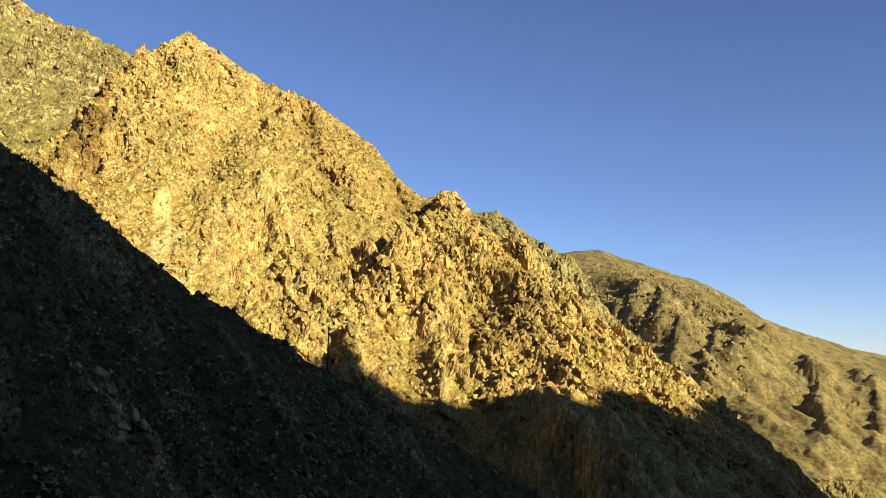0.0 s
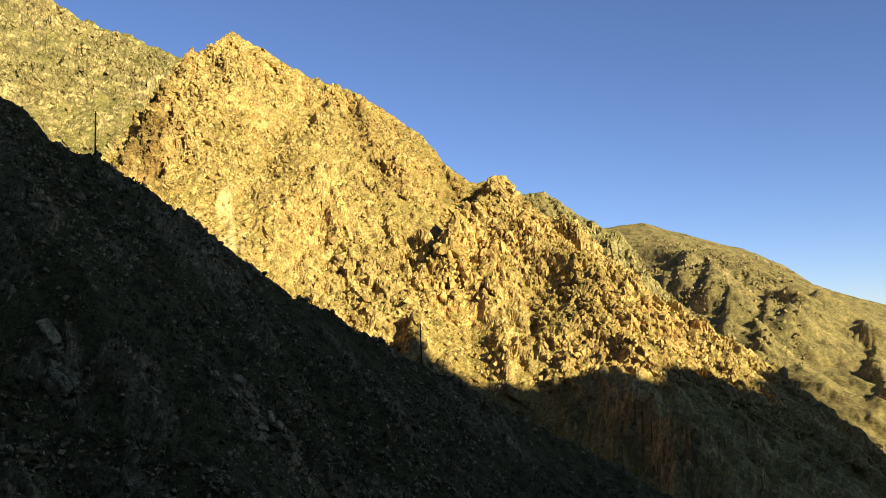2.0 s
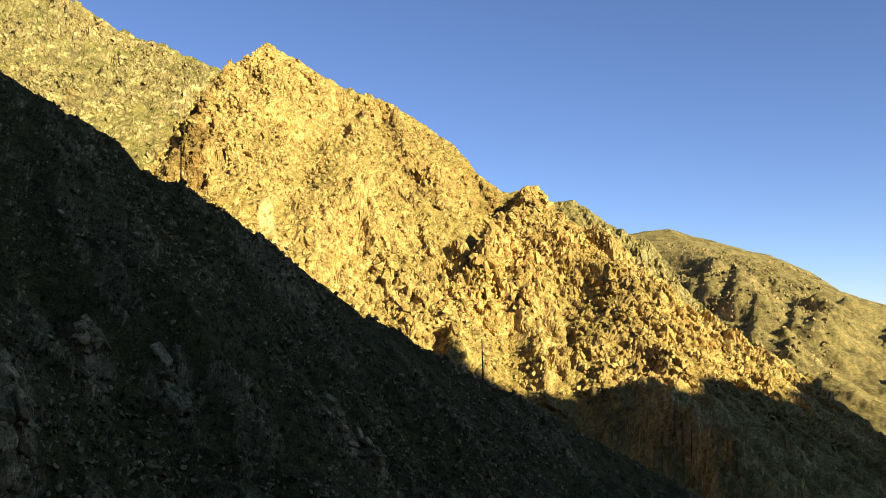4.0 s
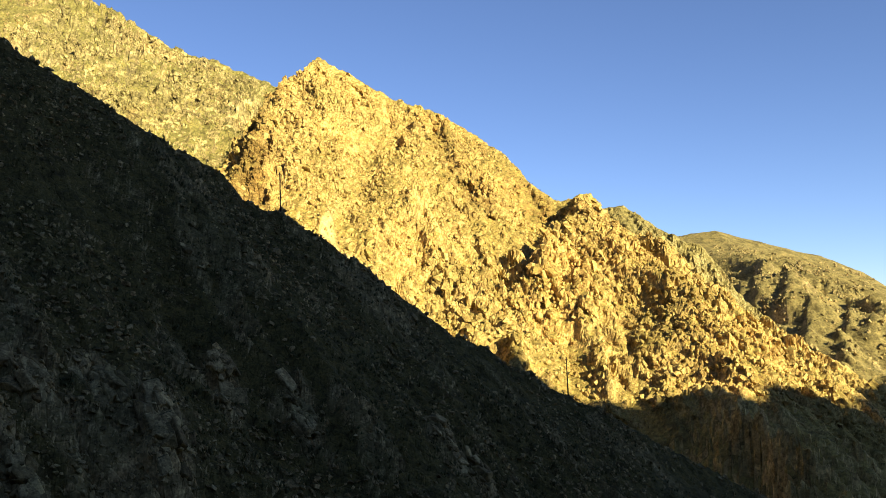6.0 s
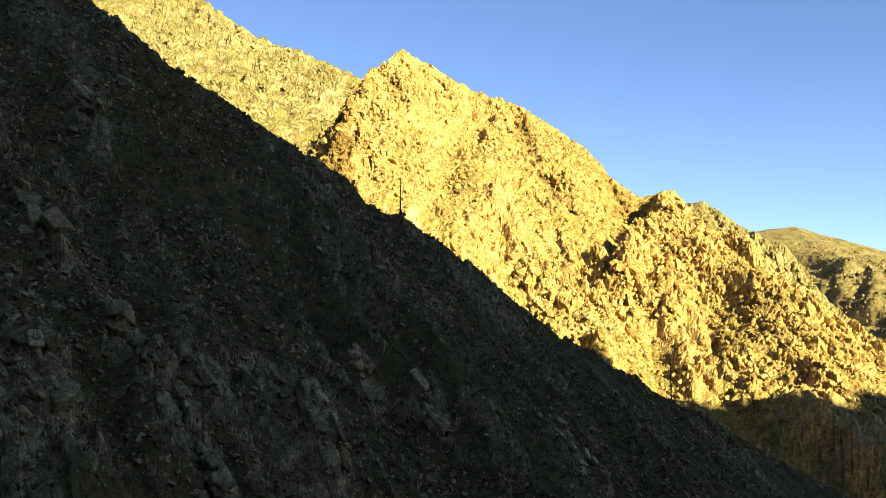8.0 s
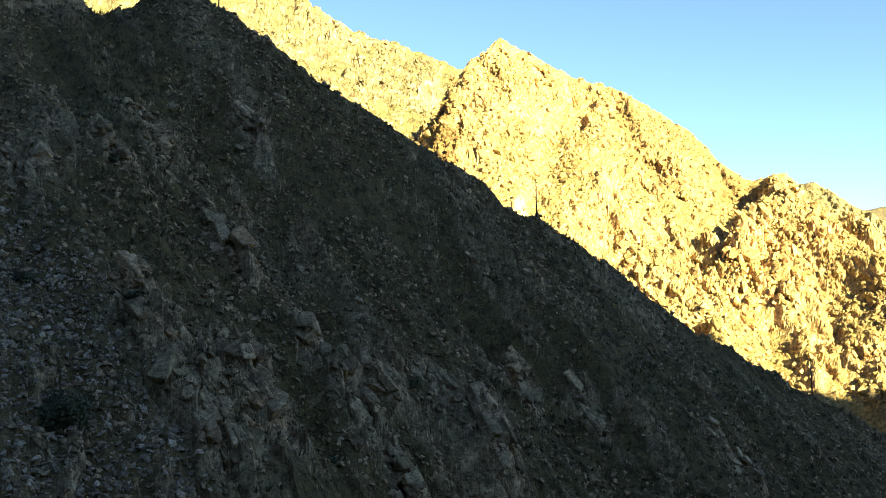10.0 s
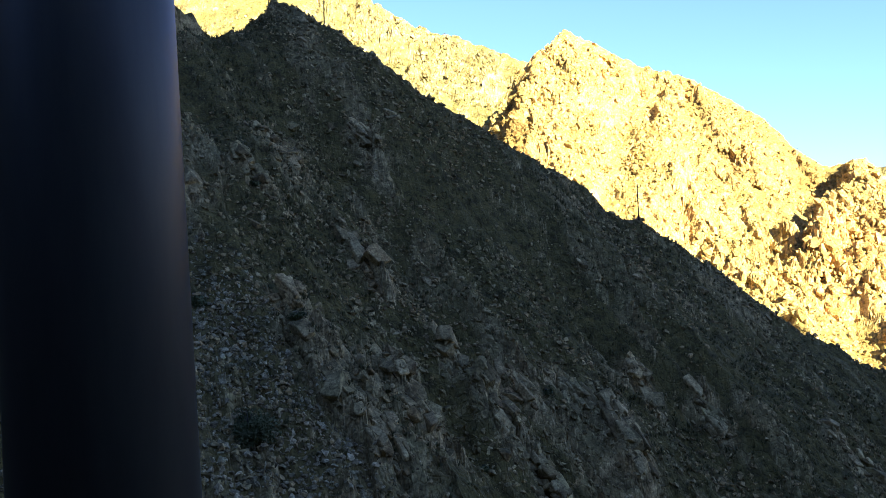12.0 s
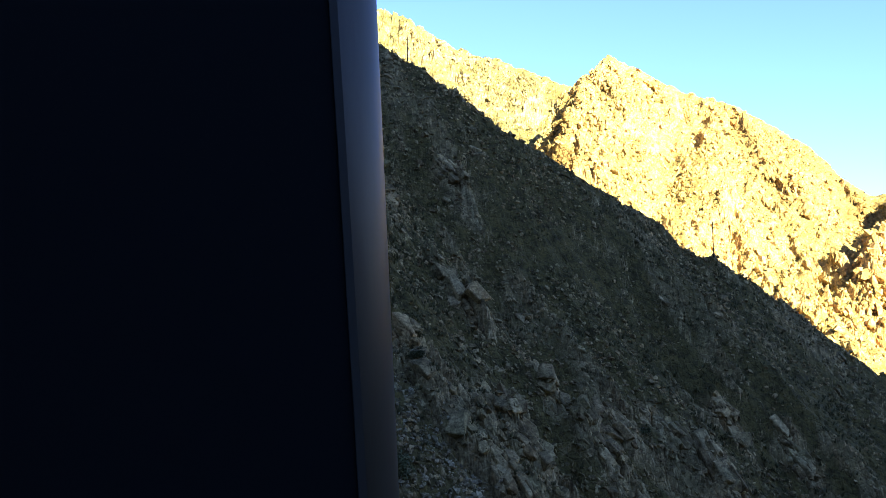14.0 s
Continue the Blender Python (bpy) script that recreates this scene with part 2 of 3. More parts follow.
# crest of the sunlit mountain: place and height along x, and the steepness of the face below it
main_y = profile([(-260, 470), (-204, 500), (-193, 520), (-170, 531), (-146, 540), (-117, 548), (-92, 547), (-69, 534), (-43, 501), (-26, 473), (2, 461), (48, 452), (78, 420), (102, 386), (126, 353), (144, 315), (170, 275)])
main_z = profile([(-260, 160), (-204, 230), (-195, 256), (-179, 273), (-170, 285), (-146, 273), (-131, 263), (-117, 256), (-92, 246), (-69, 229), (-52, 211), (-43, 202), (-32, 187), (-26, 175), (-13, 163), (1, 162.5), (20, 149), (48, 129), (64, 111.5), (78, 96), (102, 74), (126, 51), (144, 27), (170, 0)])
main_s = profile([(-200, 0.76), (-165, 0.72), (-135, 0.62), (-100, 0.58), (-60, 0.66), (-13, 0.62), (11, 0.57), (41, 0.38), (80, 0.30), (140, 0.36)])
mid_y = profile([(-40, 625), (38, 613), (91, 597), (135, 552), (200, 480)])
mid_z = profile([(-60, 173), (6, 187), (27, 181.5), (38, 184), (48, 177), (64, 163), (91, 144), (108, 112), (135, 81), (200, 10)])
far_y = profile([(-100, 1250), (265, 1242), (409, 1177), (528, 1102), (700, 1020), (1100, 900)])
far_z = profile([(-200, 260), (97, 219), (181, 228), (232, 233), (265, 221), (341, 192), (363, 186), (409, 160), (437, 133), (467, 119), (528, 93), (567, 83), (700, 60), (1200, 40)])
back_z = profile([(-900, 560), (-479, 432), (-435, 419), (-401, 401), (-369, 377), (-325, 351), (-305, 346), (-281, 333), (-239, 313), (-150, 270), (0, 170), (200, 20)])
# the mountain behind the camera, along u, whose shadow fills the valley
shade_z = profile([(-900, 620), (-100, 500), (-20, 430), (37, 375), (83, 350), (150, 338), (178, 334), (186, 342), (191, 346), (196, 343), (197, 325), (200.6, 324), (204.5, 317.5), (207, 306.5), (214, 301.5), (218, 296.5), (225, 295.5), (241, 297), (246, 291), (249, 296), (251.5, 305.5), (253, 300), (255, 289.5), (265, 283.5), (270, 284), (298, 290), (323, 297), (345, 299), (375, 280), (450, 190), (600, 40), (900, -40)])
# left edges of the two ribs on the sunlit face
spur_edge = profile([(325, -8), (333, -12), (345, -20), (357, -25.5), (380, -25), (389, -22.5), (412, -13), (440, -4), (464, 1)])
rib_edge = profile([(440, -66), (480, -74), (520, -84), (548, -92)])
# low cliffs that face away from the sun: upper end, lower end and height of each
FACE_SCARPS = ((-27.4, 468.3, -19.1, 446.7, 6), (-48.3, 420.7, -38.7, 405.3, 3.5), (-38.9, 385.1, -29.6, 360.9, 3.5), (-116.4, 385.1, -107.1, 360.9, 4), (-84.2, 348.8, -80.3, 338.2, 3), (-55.4, 446.7, -45.6, 430.3, 4), (-120.3, 452.6, -106.7, 430.4, 2.5), (-97.9, 488.1, -88.6, 463.9, 2.5), (-131.8, 413.6, -118.2, 391.4, 3), (-98.1, 370.2, -86.9, 346.8, 3), (-73.1, 398.0, -62.9, 374.0, 2.5), (-65.0, 348.2, -52.0, 326.8, 2.5), (-142.8, 461.1, -129.2, 438.9, 2.5), (-88.2, 514.8, -79.8, 501.2, 5), (-82.1, 499.4, -75.9, 484.6, 5), (-77.5, 481.2, -70.5, 466.8, 6), (-73.1, 465.8, -64.9, 452.2, 6), (-66.4, 454.3, -59.6, 439.7, 6), (-60.2, 443.3, -53.8, 428.7, 5))
SPUR_SCARPS = ((19.8, 377.3, 32.7, 354.7, 6), (34.4, 352.0, 42.1, 339.0, 4.5), (-16.8, 353.7, -4.7, 332.3, 4), (-4.3, 362.0, 7.8, 339.0, 4), (9.2, 332.3, 21.8, 311.7, 4), (39.5, 325.4, 47.5, 304.6, 4), (3.0, 317.4, 9.5, 300.6, 3.5), (30.4, 327.0, 40.6, 303.0, 4), (-23.6, 366.4, -11.4, 346.6, 4), (14.3, 312.5, 24.7, 295.5, 3.5), (57.4, 408.6, 66.6, 384.4, 5), (68.4, 393.6, 77.6, 369.4, 3.5), (-2.3, 422.6, 7.3, 398.4, 3.5), (13.2, 418.8, 24.8, 399.2, 3.5), (-33.8, 333.6, -23.2, 316.4, 3), (53.9, 344.2, 63.1, 320.8, 3.5), (79.2, 370.2, 90.8, 346.8, 3.5))
STEP_SCARPS = ((-3.8, 454, 4.3, 438, 7.0), (-9.8, 438, -1.7, 422, 6.8), (-16.8, 420, -8.7, 404, 6.5), (-21.8, 406, -13.7, 390, 6.2), (-26.8, 394, -18.7, 378, 6.0), (-29.3, 381, -21.2, 365, 5.8), (-29.8, 368, -21.7, 352, 5.5))
EDGE_SCARPS = ((-194.3, 514.5, -178.7, 483.5, 7), (-186.0, 469.1, -176.0, 450.9, 6), (-185.4, 437.8, -166.6, 407.2, 8), (-177.7, 400.5, -159.3, 369.5, 7), (-161.6, 389.5, -150.4, 362.5, 5), (-178.8, 504.6, -159.2, 474.4, 4))
MIDDLE_SCARPS = ((43.4, 594.8, 50.1, 566.2, 6), (67.7, 587.4, 82.3, 554.6, 8), (82.5, 584.3, 95.5, 550.7, 8), (55.4, 584.5, 62.6, 560.5, 4))
BACK_SCARPS = ((-288.2, 612.2, -274.8, 580.8, 7), (-334.3, 639.1, -314.7, 608.9, 7), (-251.6, 590.7, -236.4, 561.3, 7), (-285.0, 625.6, -272.0, 595.4, 5), (-337.1, 610.5, -320.9, 579.5, 7), (-306.7, 599.3, -292.3, 570.7, 6), (-269.1, 573.3, -252.9, 546.7, 5), (-361.5, 638.4, -344.5, 606.6, 6), (-236.4, 635.6, -218.6, 604.4, 6), (-312.6, 558.9, -297.4, 531.1, 5))
FAR_SCARPS = ((222, 990, 190, 868, 17.5), (254, 955, 206, 834, 17.5), (229, 820, 197, 745, 10.7), (304, 875, 257, 745, 25.8), (243, 780, 208, 682, 11.6), (468, 950, 362, 744, 19.4), (336, 762, 249, 574, 13.6), (374, 975, 356, 940, 9.7), (194, 925, 180, 893, 7.7), (282, 948, 276, 915, 7.7), (296, 905, 246, 772, 9.7), (345, 805, 326, 762, 8.8), (421, 825, 320, 634, 11.6))
ROOT2 = math.sqrt(2)


def scarps(x, y, lines, seed, sharp=0.1):
    """Short cliffs: the land rises to the right of each line and sinks back gently beyond it."""
    out = np.zeros(x.shape)
    for n, (ax, ay, bx, by, high) in enumerate(lines):
        long = math.hypot(bx - ax, by - ay)
        ux, uy = (bx - ax) / long, (by - ay) / long
        along = (x - ax) * ux + (y - ay) * uy
        near = (along > -0.2 * long) & (along < 1.2 * long)
        q = along[near]
        off = (ux * (y[near] - ay) - uy * (x[near] - ax)) + 0.35 * high * fbm(q / (1.4 * high), 0 * q + 3.7 * n, 200 + seed, 3)
        ends = np.clip((q / long + 0.2) / 0.35, 0, 1) * np.clip((1.2 - q / long) / 0.35, 0, 1)
        out[near] += high * ends / (1 + np.exp(-np.clip(off / (sharp * high), -30, 30))) * np.exp(-np.maximum(off, 0) / (1.7 * high))
    return out


def land(x, y):
    """Height of the bare land, which mountain it belongs to (0 valley, 1 near slope, 2 sunlit, 3 middle spur, 4 back, 5 far, 6 behind), and the distance to its crest."""
    u, s = (x + y) / ROOT2, (y - x) / ROOT2
    yc = near_y(x)
    d1 = np.abs(yc - y)
    near = 2.16 - 0.778 * x + 0.431 * np.minimum(y, yc) - 0.8 * np.maximum(y - yc, 0) + near_off(x) * np.exp(-(d1 / 22) ** 2) + np.where(x > -134.5, crest_x(x), crest_y(np.minimum(y, yc))) * np.exp(-(d1 / 3.5) ** 2) - hollow_y(y) * np.exp(-((x + 133.8) / 3.6) ** 2)
    near = near + 2.5 * ridge(x, y, (-104, 30), (-84, 18), 12) - 2.5 * ridge(x, y, (-110, 75), (-60, 45), 8) + 2.5 * ridge(x, y, (-75, 100), (-30, 76), 8) - 2.0 * ridge(x, y, (-90, 92), (-40, 66), 6) - 2.2 * ridge(x, y, (-77, 44.5), (-69, 38), 2.4)
    yc = main_y(x)
    front = np.maximum(yc - y, 0)
    low = np.clip(front / 45, 0, 1)
    main = main_z(x) - main_s(x) * front - 0.7 * np.maximum(y - yc, 0) - 2.0 * np.maximum(-197 - x, 0) * np.clip(front / 30, 0.5, 1)
    main = main + low * (4.5 * ridge(x, y, (-22, 345), (-15, 298), 11) - 8 * ridge(x, y, (-22, 450), (-44, 375), 14) + 5 * ridge(x, y, (-150, 490), (-138, 400), 16) + 6 * ridge(x, y, (-75, 500), (-95, 400), 13) - 5 * ridge(x, y, (-118, 480), (-112, 380), 9))
    main = main + scarps(x, y, FACE_SCARPS, 1) + scarps(x, y, SPUR_SCARPS, 2) + scarps(x, y, EDGE_SCARPS, 3) + np.clip(front / 40, 0, 1) * scarps(x, y, STEP_SCARPS, 7)
    step = x - spur_edge(y)
    main = main + np.clip(front / 12, 0, 1) * 11 / (1 + np.exp(-np.clip(step / 2.2, -30, 30))) * np.exp(-np.maximum(step, 0) / 28) * np.clip((y - 345) / 22, 0, 1)
    step = x - rib_edge(y)
    main = main + np.clip(front / 15, 0, 1) * 5 / (1 + np.exp(-np.clip(step / 2.0, -30, 30))) * np.exp(-np.maximum(step, 0) / 16) * np.clip((y - 440) / 25, 0, 1)
    # a deep alcove at the foot of the face, with a pillar beside it
    main = main - 9 * np.exp(-np.minimum(((x + 44) / 8) ** 2 + ((y - 309) / 8.5) ** 2, 4) ** 3) + 6.5 * np.exp(-np.minimum(((x + 34) / 4.6) ** 2 + ((y - 309) / 9) ** 2, 4) ** 2)
    d3 = mid_y(x) - y
    mid = mid_z(x) - 0.5 * np.maximum(d3, 0) + 0.6 * np.minimum(d3, 0)
    mid = mid + scarps(x, y, MIDDLE_SCARPS, 4)
    d4 = 680 - y
    back = back_z(x) - 0.62 * np.maximum(d4, 0) + 0.5 * np.minimum(d4, 0) + scarps(x, y, BACK_SCARPS, 5)
    d5 = far_y(x) - y
    wave = np.abs(((x + 0.45 * y + 18 * fbm(x / 150, y / 150, 71, 2)) / 88.0) % 1.0 - 0.5) * 2
    far = far_z(x) + 4 * np.clip((420 - x) / 120, 0, 1) - 0.33 * np.maximum(d5, 0) + 0.4 * np.minimum(d5, 0) + 12 * (wave - 0.5) * np.clip((d5 - 60) / 200, 0, 1) + scarps(x, y, FAR_SCARPS, 6, 0.18)
    behind = shade_z(u) - 1.1 * np.abs(s + 400)
    floor = -100 + 0 * x
    stack = np.stack([floor, near, main, mid, back, far, behind])
    who = stack.argmax(axis=0)
    crest = np.abs(np.stack([0 * x + 99, d1, main_y(x) - y, d3, d4, d5, 0 * x]))
    return stack.max(axis=0), who, np.take_along_axis(crest, who[None], 0)[0]


# bedrock ribs on the shaded slope: ends and width
OUTCROPS = ((-88.5, 34.5, -77, 29.5, 3.6), (-84.5, 40.5, -76, 38, 2.4), (-76.5, 51.2, -71.3, 48, 2.0), (-75, 57.4, -71, 55.5, 1.6), (-94.2, 36.3, -92.2, 37.6, 1.4), (-69.7, 62.3, -66, 61, 1.7), (-63, 79.5, -59.6, 74, 1.7), (-63, 64.5, -59, 58.4, 2.1), (-54, 82.7, -50.2, 78.4, 1.3), (-115, 42.7, -109.8, 41.6, 2.2), (-110, 50.8, -106, 51.8, 1.6), (-126, 23, -112, 11, 5.0), (-136, 32, -128, 26, 3.0), (-98.7, 59.5, -90.2, 54.3, 1.6), (-116, 63.8, -108, 63.3, 1.7), (-106.6, 79.8, -102.3, 79.3, 1.5), (-68.5, 48, -65.3, 46.5, 1.6), (-81.4, 54.2, -79, 50.4, 1.4), (-36, 90.8, -30.7, 91.4, 1.8))


def bedrock(a, b):
    """Where bare rock breaks through the soil of the shaded slope, 0 to 1."""
    p, q = a * 0.82 - b * 0.57, a * 0.57 + b * 0.82
    out = np.clip(1.8 * fbm(q / 6, p / 12, 5, 4) - 0.6, 0, 0.35)
    for ax, ay, bx, by, wide in OUTCROPS:
        out = np.maximum(out, 1.15 * ridge(a, b, (ax, ay), (bx, by), wide))
    return np.clip(out, 0, 1)


def screes(x, y):
    """Fans of loose stones on the shaded slope, 0 to 1."""
    return np.clip(1.7 * ridge(x, y, (-96, 26), (-84, 19), 5.5) + 1.4 * ridge(x, y, (-92, 12), (-80, 22), 5) + 0.8 * ridge(x, y, (-104, 32), (-98, 28), 4) + 0.6 * ridge(x, y, (-112, 4), (-100, 0), 6), 0, 1)


def stony(x, y):
    return np.maximum(bedrock(x, y), 0.1 * screes(x, y))


# browner rock, plus shade painted as dark colour on the left fold and rib
def brown_tone(x, y):
    return np.clip(0.45 * ridge(x, y, (-90, 535), (-40, 430), 24) + 1.2 * ridge(x, y, (-88, 522), (-72, 462), 5) + 1.2 * ridge(x, y, (-72, 462), (-54, 432), 7) + 1.2 * ridge(x, y, (-26, 470), (-20, 446), 7) + 0.38 * ridge(x, y, (12, 440), (45, 320), 34) + 1.3 * ridge(x, y, (-189, 512), (-184, 482), 7) + 1.3 * ridge(x, y, (-178, 435), (-161, 356), 10), 0, 0.95) * np.clip(0.75 + 0.9 * fbm(x / 18, y / 30, 97, 3), 0.1, 1)


def pale_cliff(x, y):
    return np.clip(1.4 * ridge(x, y, (-120, 354), (-105, 311), 3.8) + 1.3 * ridge(x, y, (-105, 336), (-97, 310), 3.0) + 0.7 * ridge(x, y, (-122, 372), (-119, 356), 2.5), 0, 1) * np.clip(0.7 + 1.2 * fbm(x / 5, y / 9, 92, 3), 0, 1)


def shattered(x, y):
    """The jagged knob and its buttress, 0 to 1."""
    return np.clip((x - spur_edge(y)) / 6, 0, 1) * np.clip((475 - y) / 15, 0, 1)


def relief(x, y, who, crest):
    """The broken rock of the surface; the broad swells die out at the crests."""
    out = np.zeros(x.shape)
    k = who == 1
    if k.any():
        a, b, swell = x[k], y[k], np.clip(crest[k] / 30, 0.1, 1)
        p, q = a * 0.82 - b * 0.57, a * 0.57 + b * 0.82     # along and across the slabs
        crop = bedrock(a, b)
        out[k] = swell * (2.2 * fbm(a / 26, b / 26, 11, 3) + 2.6 * (0.45 - np.abs(fbm(q / 11, p / 34, 15, 3)))) - 2.5 * swell * np.clip(ridge(a, b, (-126, 76), (-109, 73.5), 5) + ridge(a, b, (-109, 73.5), (-93, 64), 6), 0, 1) + (0.3 + 3.3 * crop) * (0.4 + 0.6 * swell) * facets(q, p, 3.2, 1.9, 21, 1.0, 0.1, 0.5) + (0.16 + 1.0 * crop) * (0.85 * facets(q, p, 1.5, 1.7, 31, 1.0, 0.15, 0.4) + 0.25 * facets(q, p, 0.7, 1.3, 41, 1.0, 0.2)) + (0.5 + 0.7 * crop) * lumps(q, p, 2.4, 1.4, 81) + 0.6 * lumps(q, p, 1.1, 1.2, 85) + 0.1 * fbm(a * 1.1, b * 1.1, 51, 3) + 1.2 * crop - 0.9
    k = (who == 2) | (who == 4) | (who == 3)
    if k.any():
        a, b, swell = x[k], y[k], np.clip(crest[k] / 60, 0.08, 1)
        rough = np.clip(0.65 + 1.5 * fbm(a / 40, b / 75, 6, 3), 0.2, 1.5) * np.clip(0.55 + crest[k] / 60, 0.55, 1) * (1 - 0.25 * pale_cliff(a, b))
        rough = rough + 0.6 * np.clip(ridge(a, b, (-178, 524), (-196, 500), 11) + ridge(a, b, (-196, 500), (-203, 430), 9) + 0.6 * ridge(a, b, (-230, 640), (-215, 560), 14), 0, 1) * (who[k] != 3)
        rough = np.maximum(rough, 0.85 * shattered(a, b) * np.clip(0.4 + crest[k] / 50, 0.4, 1) * np.clip(1 + 0.8 * fbm(a / 14, b / 22, 8, 3), 0.5, 1.4))
        rough = rough + 0.3 * (who[k] == 4) + 0.5 * ridge(a, b, (-95, 530), (-48, 440), 14) * (who[k] == 2)
        a2 = a + 0.3 * b
        edge = np.clip(crest[k] / 25, 0.5, 1) * (1 - 0.35 * pale_cliff(a, b))
        out[k] = 6 * swell * fbm(a / 70, b / 110, 12, 3) + rough * (7 * np.clip(swell * 2, 0.2, 1) * facets(a2, b, 18, 1.7, 22, 1.0, 0.25, 0.15) + 3.9 * facets(a2, b, 8, 1.6, 32, 1.2, 0.25, 0.25) + 1.0 * facets(a2, b, 3.6, 1.4, 42, 1.3, 0.3, 0.2)) + edge * (4.8 * rough * lumps(a2, b, 7, 1.5, 82) + (0.5 + 1.7 * rough) * lumps(a2, b, 3.8, 1.4, 86) + (0.5 + 0.6 * rough) * lumps(a2, b, 2.2, 1.2, 88) - 1.1) + 0.3 * fbm(a / 2.2, b / 2.2, 52, 3) + 1.0 * (1 - edge) - 2.4 * shattered(a, b) * np.exp(-(crest[k] / 16) ** 2)
    k = who == 5
    if k.any():
        a, b, swell = x[k], y[k], np.clip((crest[k] - 30) / 240, 0.05, 1)
        rough = np.clip(0.35 + 1.2 * fbm(a / 80, b / 100, 7, 3), 0.1, 1.3)
        q = a + 0.45 * b     # across the gullies
        gully = np.abs(fbm(q / 38, b / 130, 17, 4)) + 0.6 * np.abs(fbm(q / 15, b / 55, 18, 3))
        out[k] = 5 * swell * fbm(a / 110, b / 180, 13, 3) + (0.12 + 0.88 * swell) * (7 * np.clip(swell * 2, 0, 1) * (gully - 0.4) + rough * (7 * np.clip(swell * 2, 0, 1) * facets(q, b, 26, 2.6, 23, 1.0, 0.25) + 3.5 * facets(q, b, 11, 2.2, 33, 1.0, 0.2) + 1.6 * facets(q, b, 6, 1.8, 37, 1.0, 0.2)))
    k = (who == 0) | (who == 6)
    if k.any():
        out[k] = 3 * fbm(x[k] / 50, y[k] / 50, 14, 4) * (who[k] == 0)
    return out


def height(x, y):
    z, who, crest = land(x, y)
    return z + relief(x, y, who, crest), who


CENTRE = (-15.0, -15.0)


def sheet(azimuths, radii):
    a, r = np.meshgrid(np.radians(azimuths), radii, indexing="ij")
    x, y = CENTRE[0] + r * np.sin(a), CENTRE[1] + r * np.cos(a)
    x, y = x.ravel(), y.ravel()
    z, who = height(x, y)
    # overhangs and broken edges: sideways shifts that change with the height
    amount = np.where(who == 1, 0.14, 0.26)
    grain = np.where(who == 1, 0.7, np.where(who == 5, 5.0, 2.4))
    x = x + amount * grain * (smooth_noise(y / grain, z / grain, 101) + 0.5 * smooth_noise(y / grain * 2.3, z / grain * 2.3, 103))
    y = y + amount * grain * (smooth_noise(x / grain, z / grain, 102) + 0.5 * smooth_noise(x / grain * 2.3, z / grain * 2.3, 104))
    # ledges and blocks that dip to the right across the sunlit faces
    k = (who == 2) | (who == 3) | (who == 4)
    if k.any():
        across, along = (x[k] + z[k]) / ROOT2, (x[k] - z[k]) / ROOT2
        strength = np.clip(0.8 + 1.1 * fbm(x[k] / 35, z[k] / 35, 108, 3), 0.25, 1.5)
        y[k] = y[k] - strength * (2.4 * facets(across, along, 6.5, 1.7, 107, 1.0, 0.12, 0.2) + 1.2 * facets(across, along, 2.9, 1.5, 111, 1.0, 0.18, 0.2))
    return np.stack([x, y, z], axis=1), who, a.shape


def mesh_object(name, verts, quads, mat, smooth=False, layers={}):
    used, inverse = np.unique(quads, return_inverse=True)
    me = bpy.data.meshes.new(name)
    v, q = verts[used], inverse.reshape(-1, 4)
    me.vertices.add(len(v))
    me.vertices.foreach_set("co", v.astype(np.float32).ravel())
    me.loops.add(q.size)
    me.loops.foreach_set("vertex_index", q.astype(np.int32).ravel())
    me.polygons.add(len(q))
    me.polygons.foreach_set("loop_start", np.arange(0, q.size, 4, dtype=np.int32))
    me.polygons.foreach_set("use_smooth", np.full(len(q), smooth))
    me.update(calc_edges=True)
    for key, rule in layers.items():
        me.attributes.new(key, "FLOAT", "POINT").data.foreach_set("value", rule(v[:, 0], v[:, 1]).astype(np.float32))
    me.materials.append(mat)
    return new(name, me)


def grid_quads(na, nr):
    i, j = np.meshgrid(np.arange(na - 1), np.arange(nr - 1), indexing="ij")
    k = (i * nr + j).ravel()
    return np.stack([k, k + 1, k + nr + 1, k + nr], axis=1)


LANDS = [
    ("valley_ground", GROUND, "stony valley floor lying in deep shade", "ground"),
    ("near_slope", SHADE_ROCK, "steep grey rocky slope with dry scrub in shade", "slope"),
    ("sunlit_mountain", SUNNY_ROCK, "craggy ochre rock mountain in low golden sunlight", "mountain"),
    ("middle_spur", SPUR_ROCK, "lower rocky spur behind the sunlit mountain", "mountain"),
    ("back_mountain", BACK_ROCK, "high olive rock ridge behind the pointed summit", "mountain"),
    ("far_mountain", FAR_ROCK, "distant brown mountain ridge with shaded gullies", "mountain"),
    ("shading_mountain", GROUND, "dark mountain behind that shades the whole valley", "mountain"),
]
near_r = np.geomspace(42, 216, 320)
verts, who, shape = sheet(np.linspace(-86, 47, 960), near_r)
verts = verts.reshape(*shape, 3)
verts[:, -1, 2] -= 2.0
verts = verts.reshape(-1, 3)
far_verts, far_who, far_shape = sheet(np.linspace(-50, 40, 1200), np.concatenate([np.geomspace(214, 285, 30), np.geomspace(286, 560, 315), np.geomspace(562, 740, 85), np.geomspace(744, 1600, 150)]))
quads = np.concatenate([grid_quads(*shape), grid_quads(*far_shape) + len(verts)])
verts, who = np.concatenate([verts, far_verts]), np.concatenate([who, far_who])
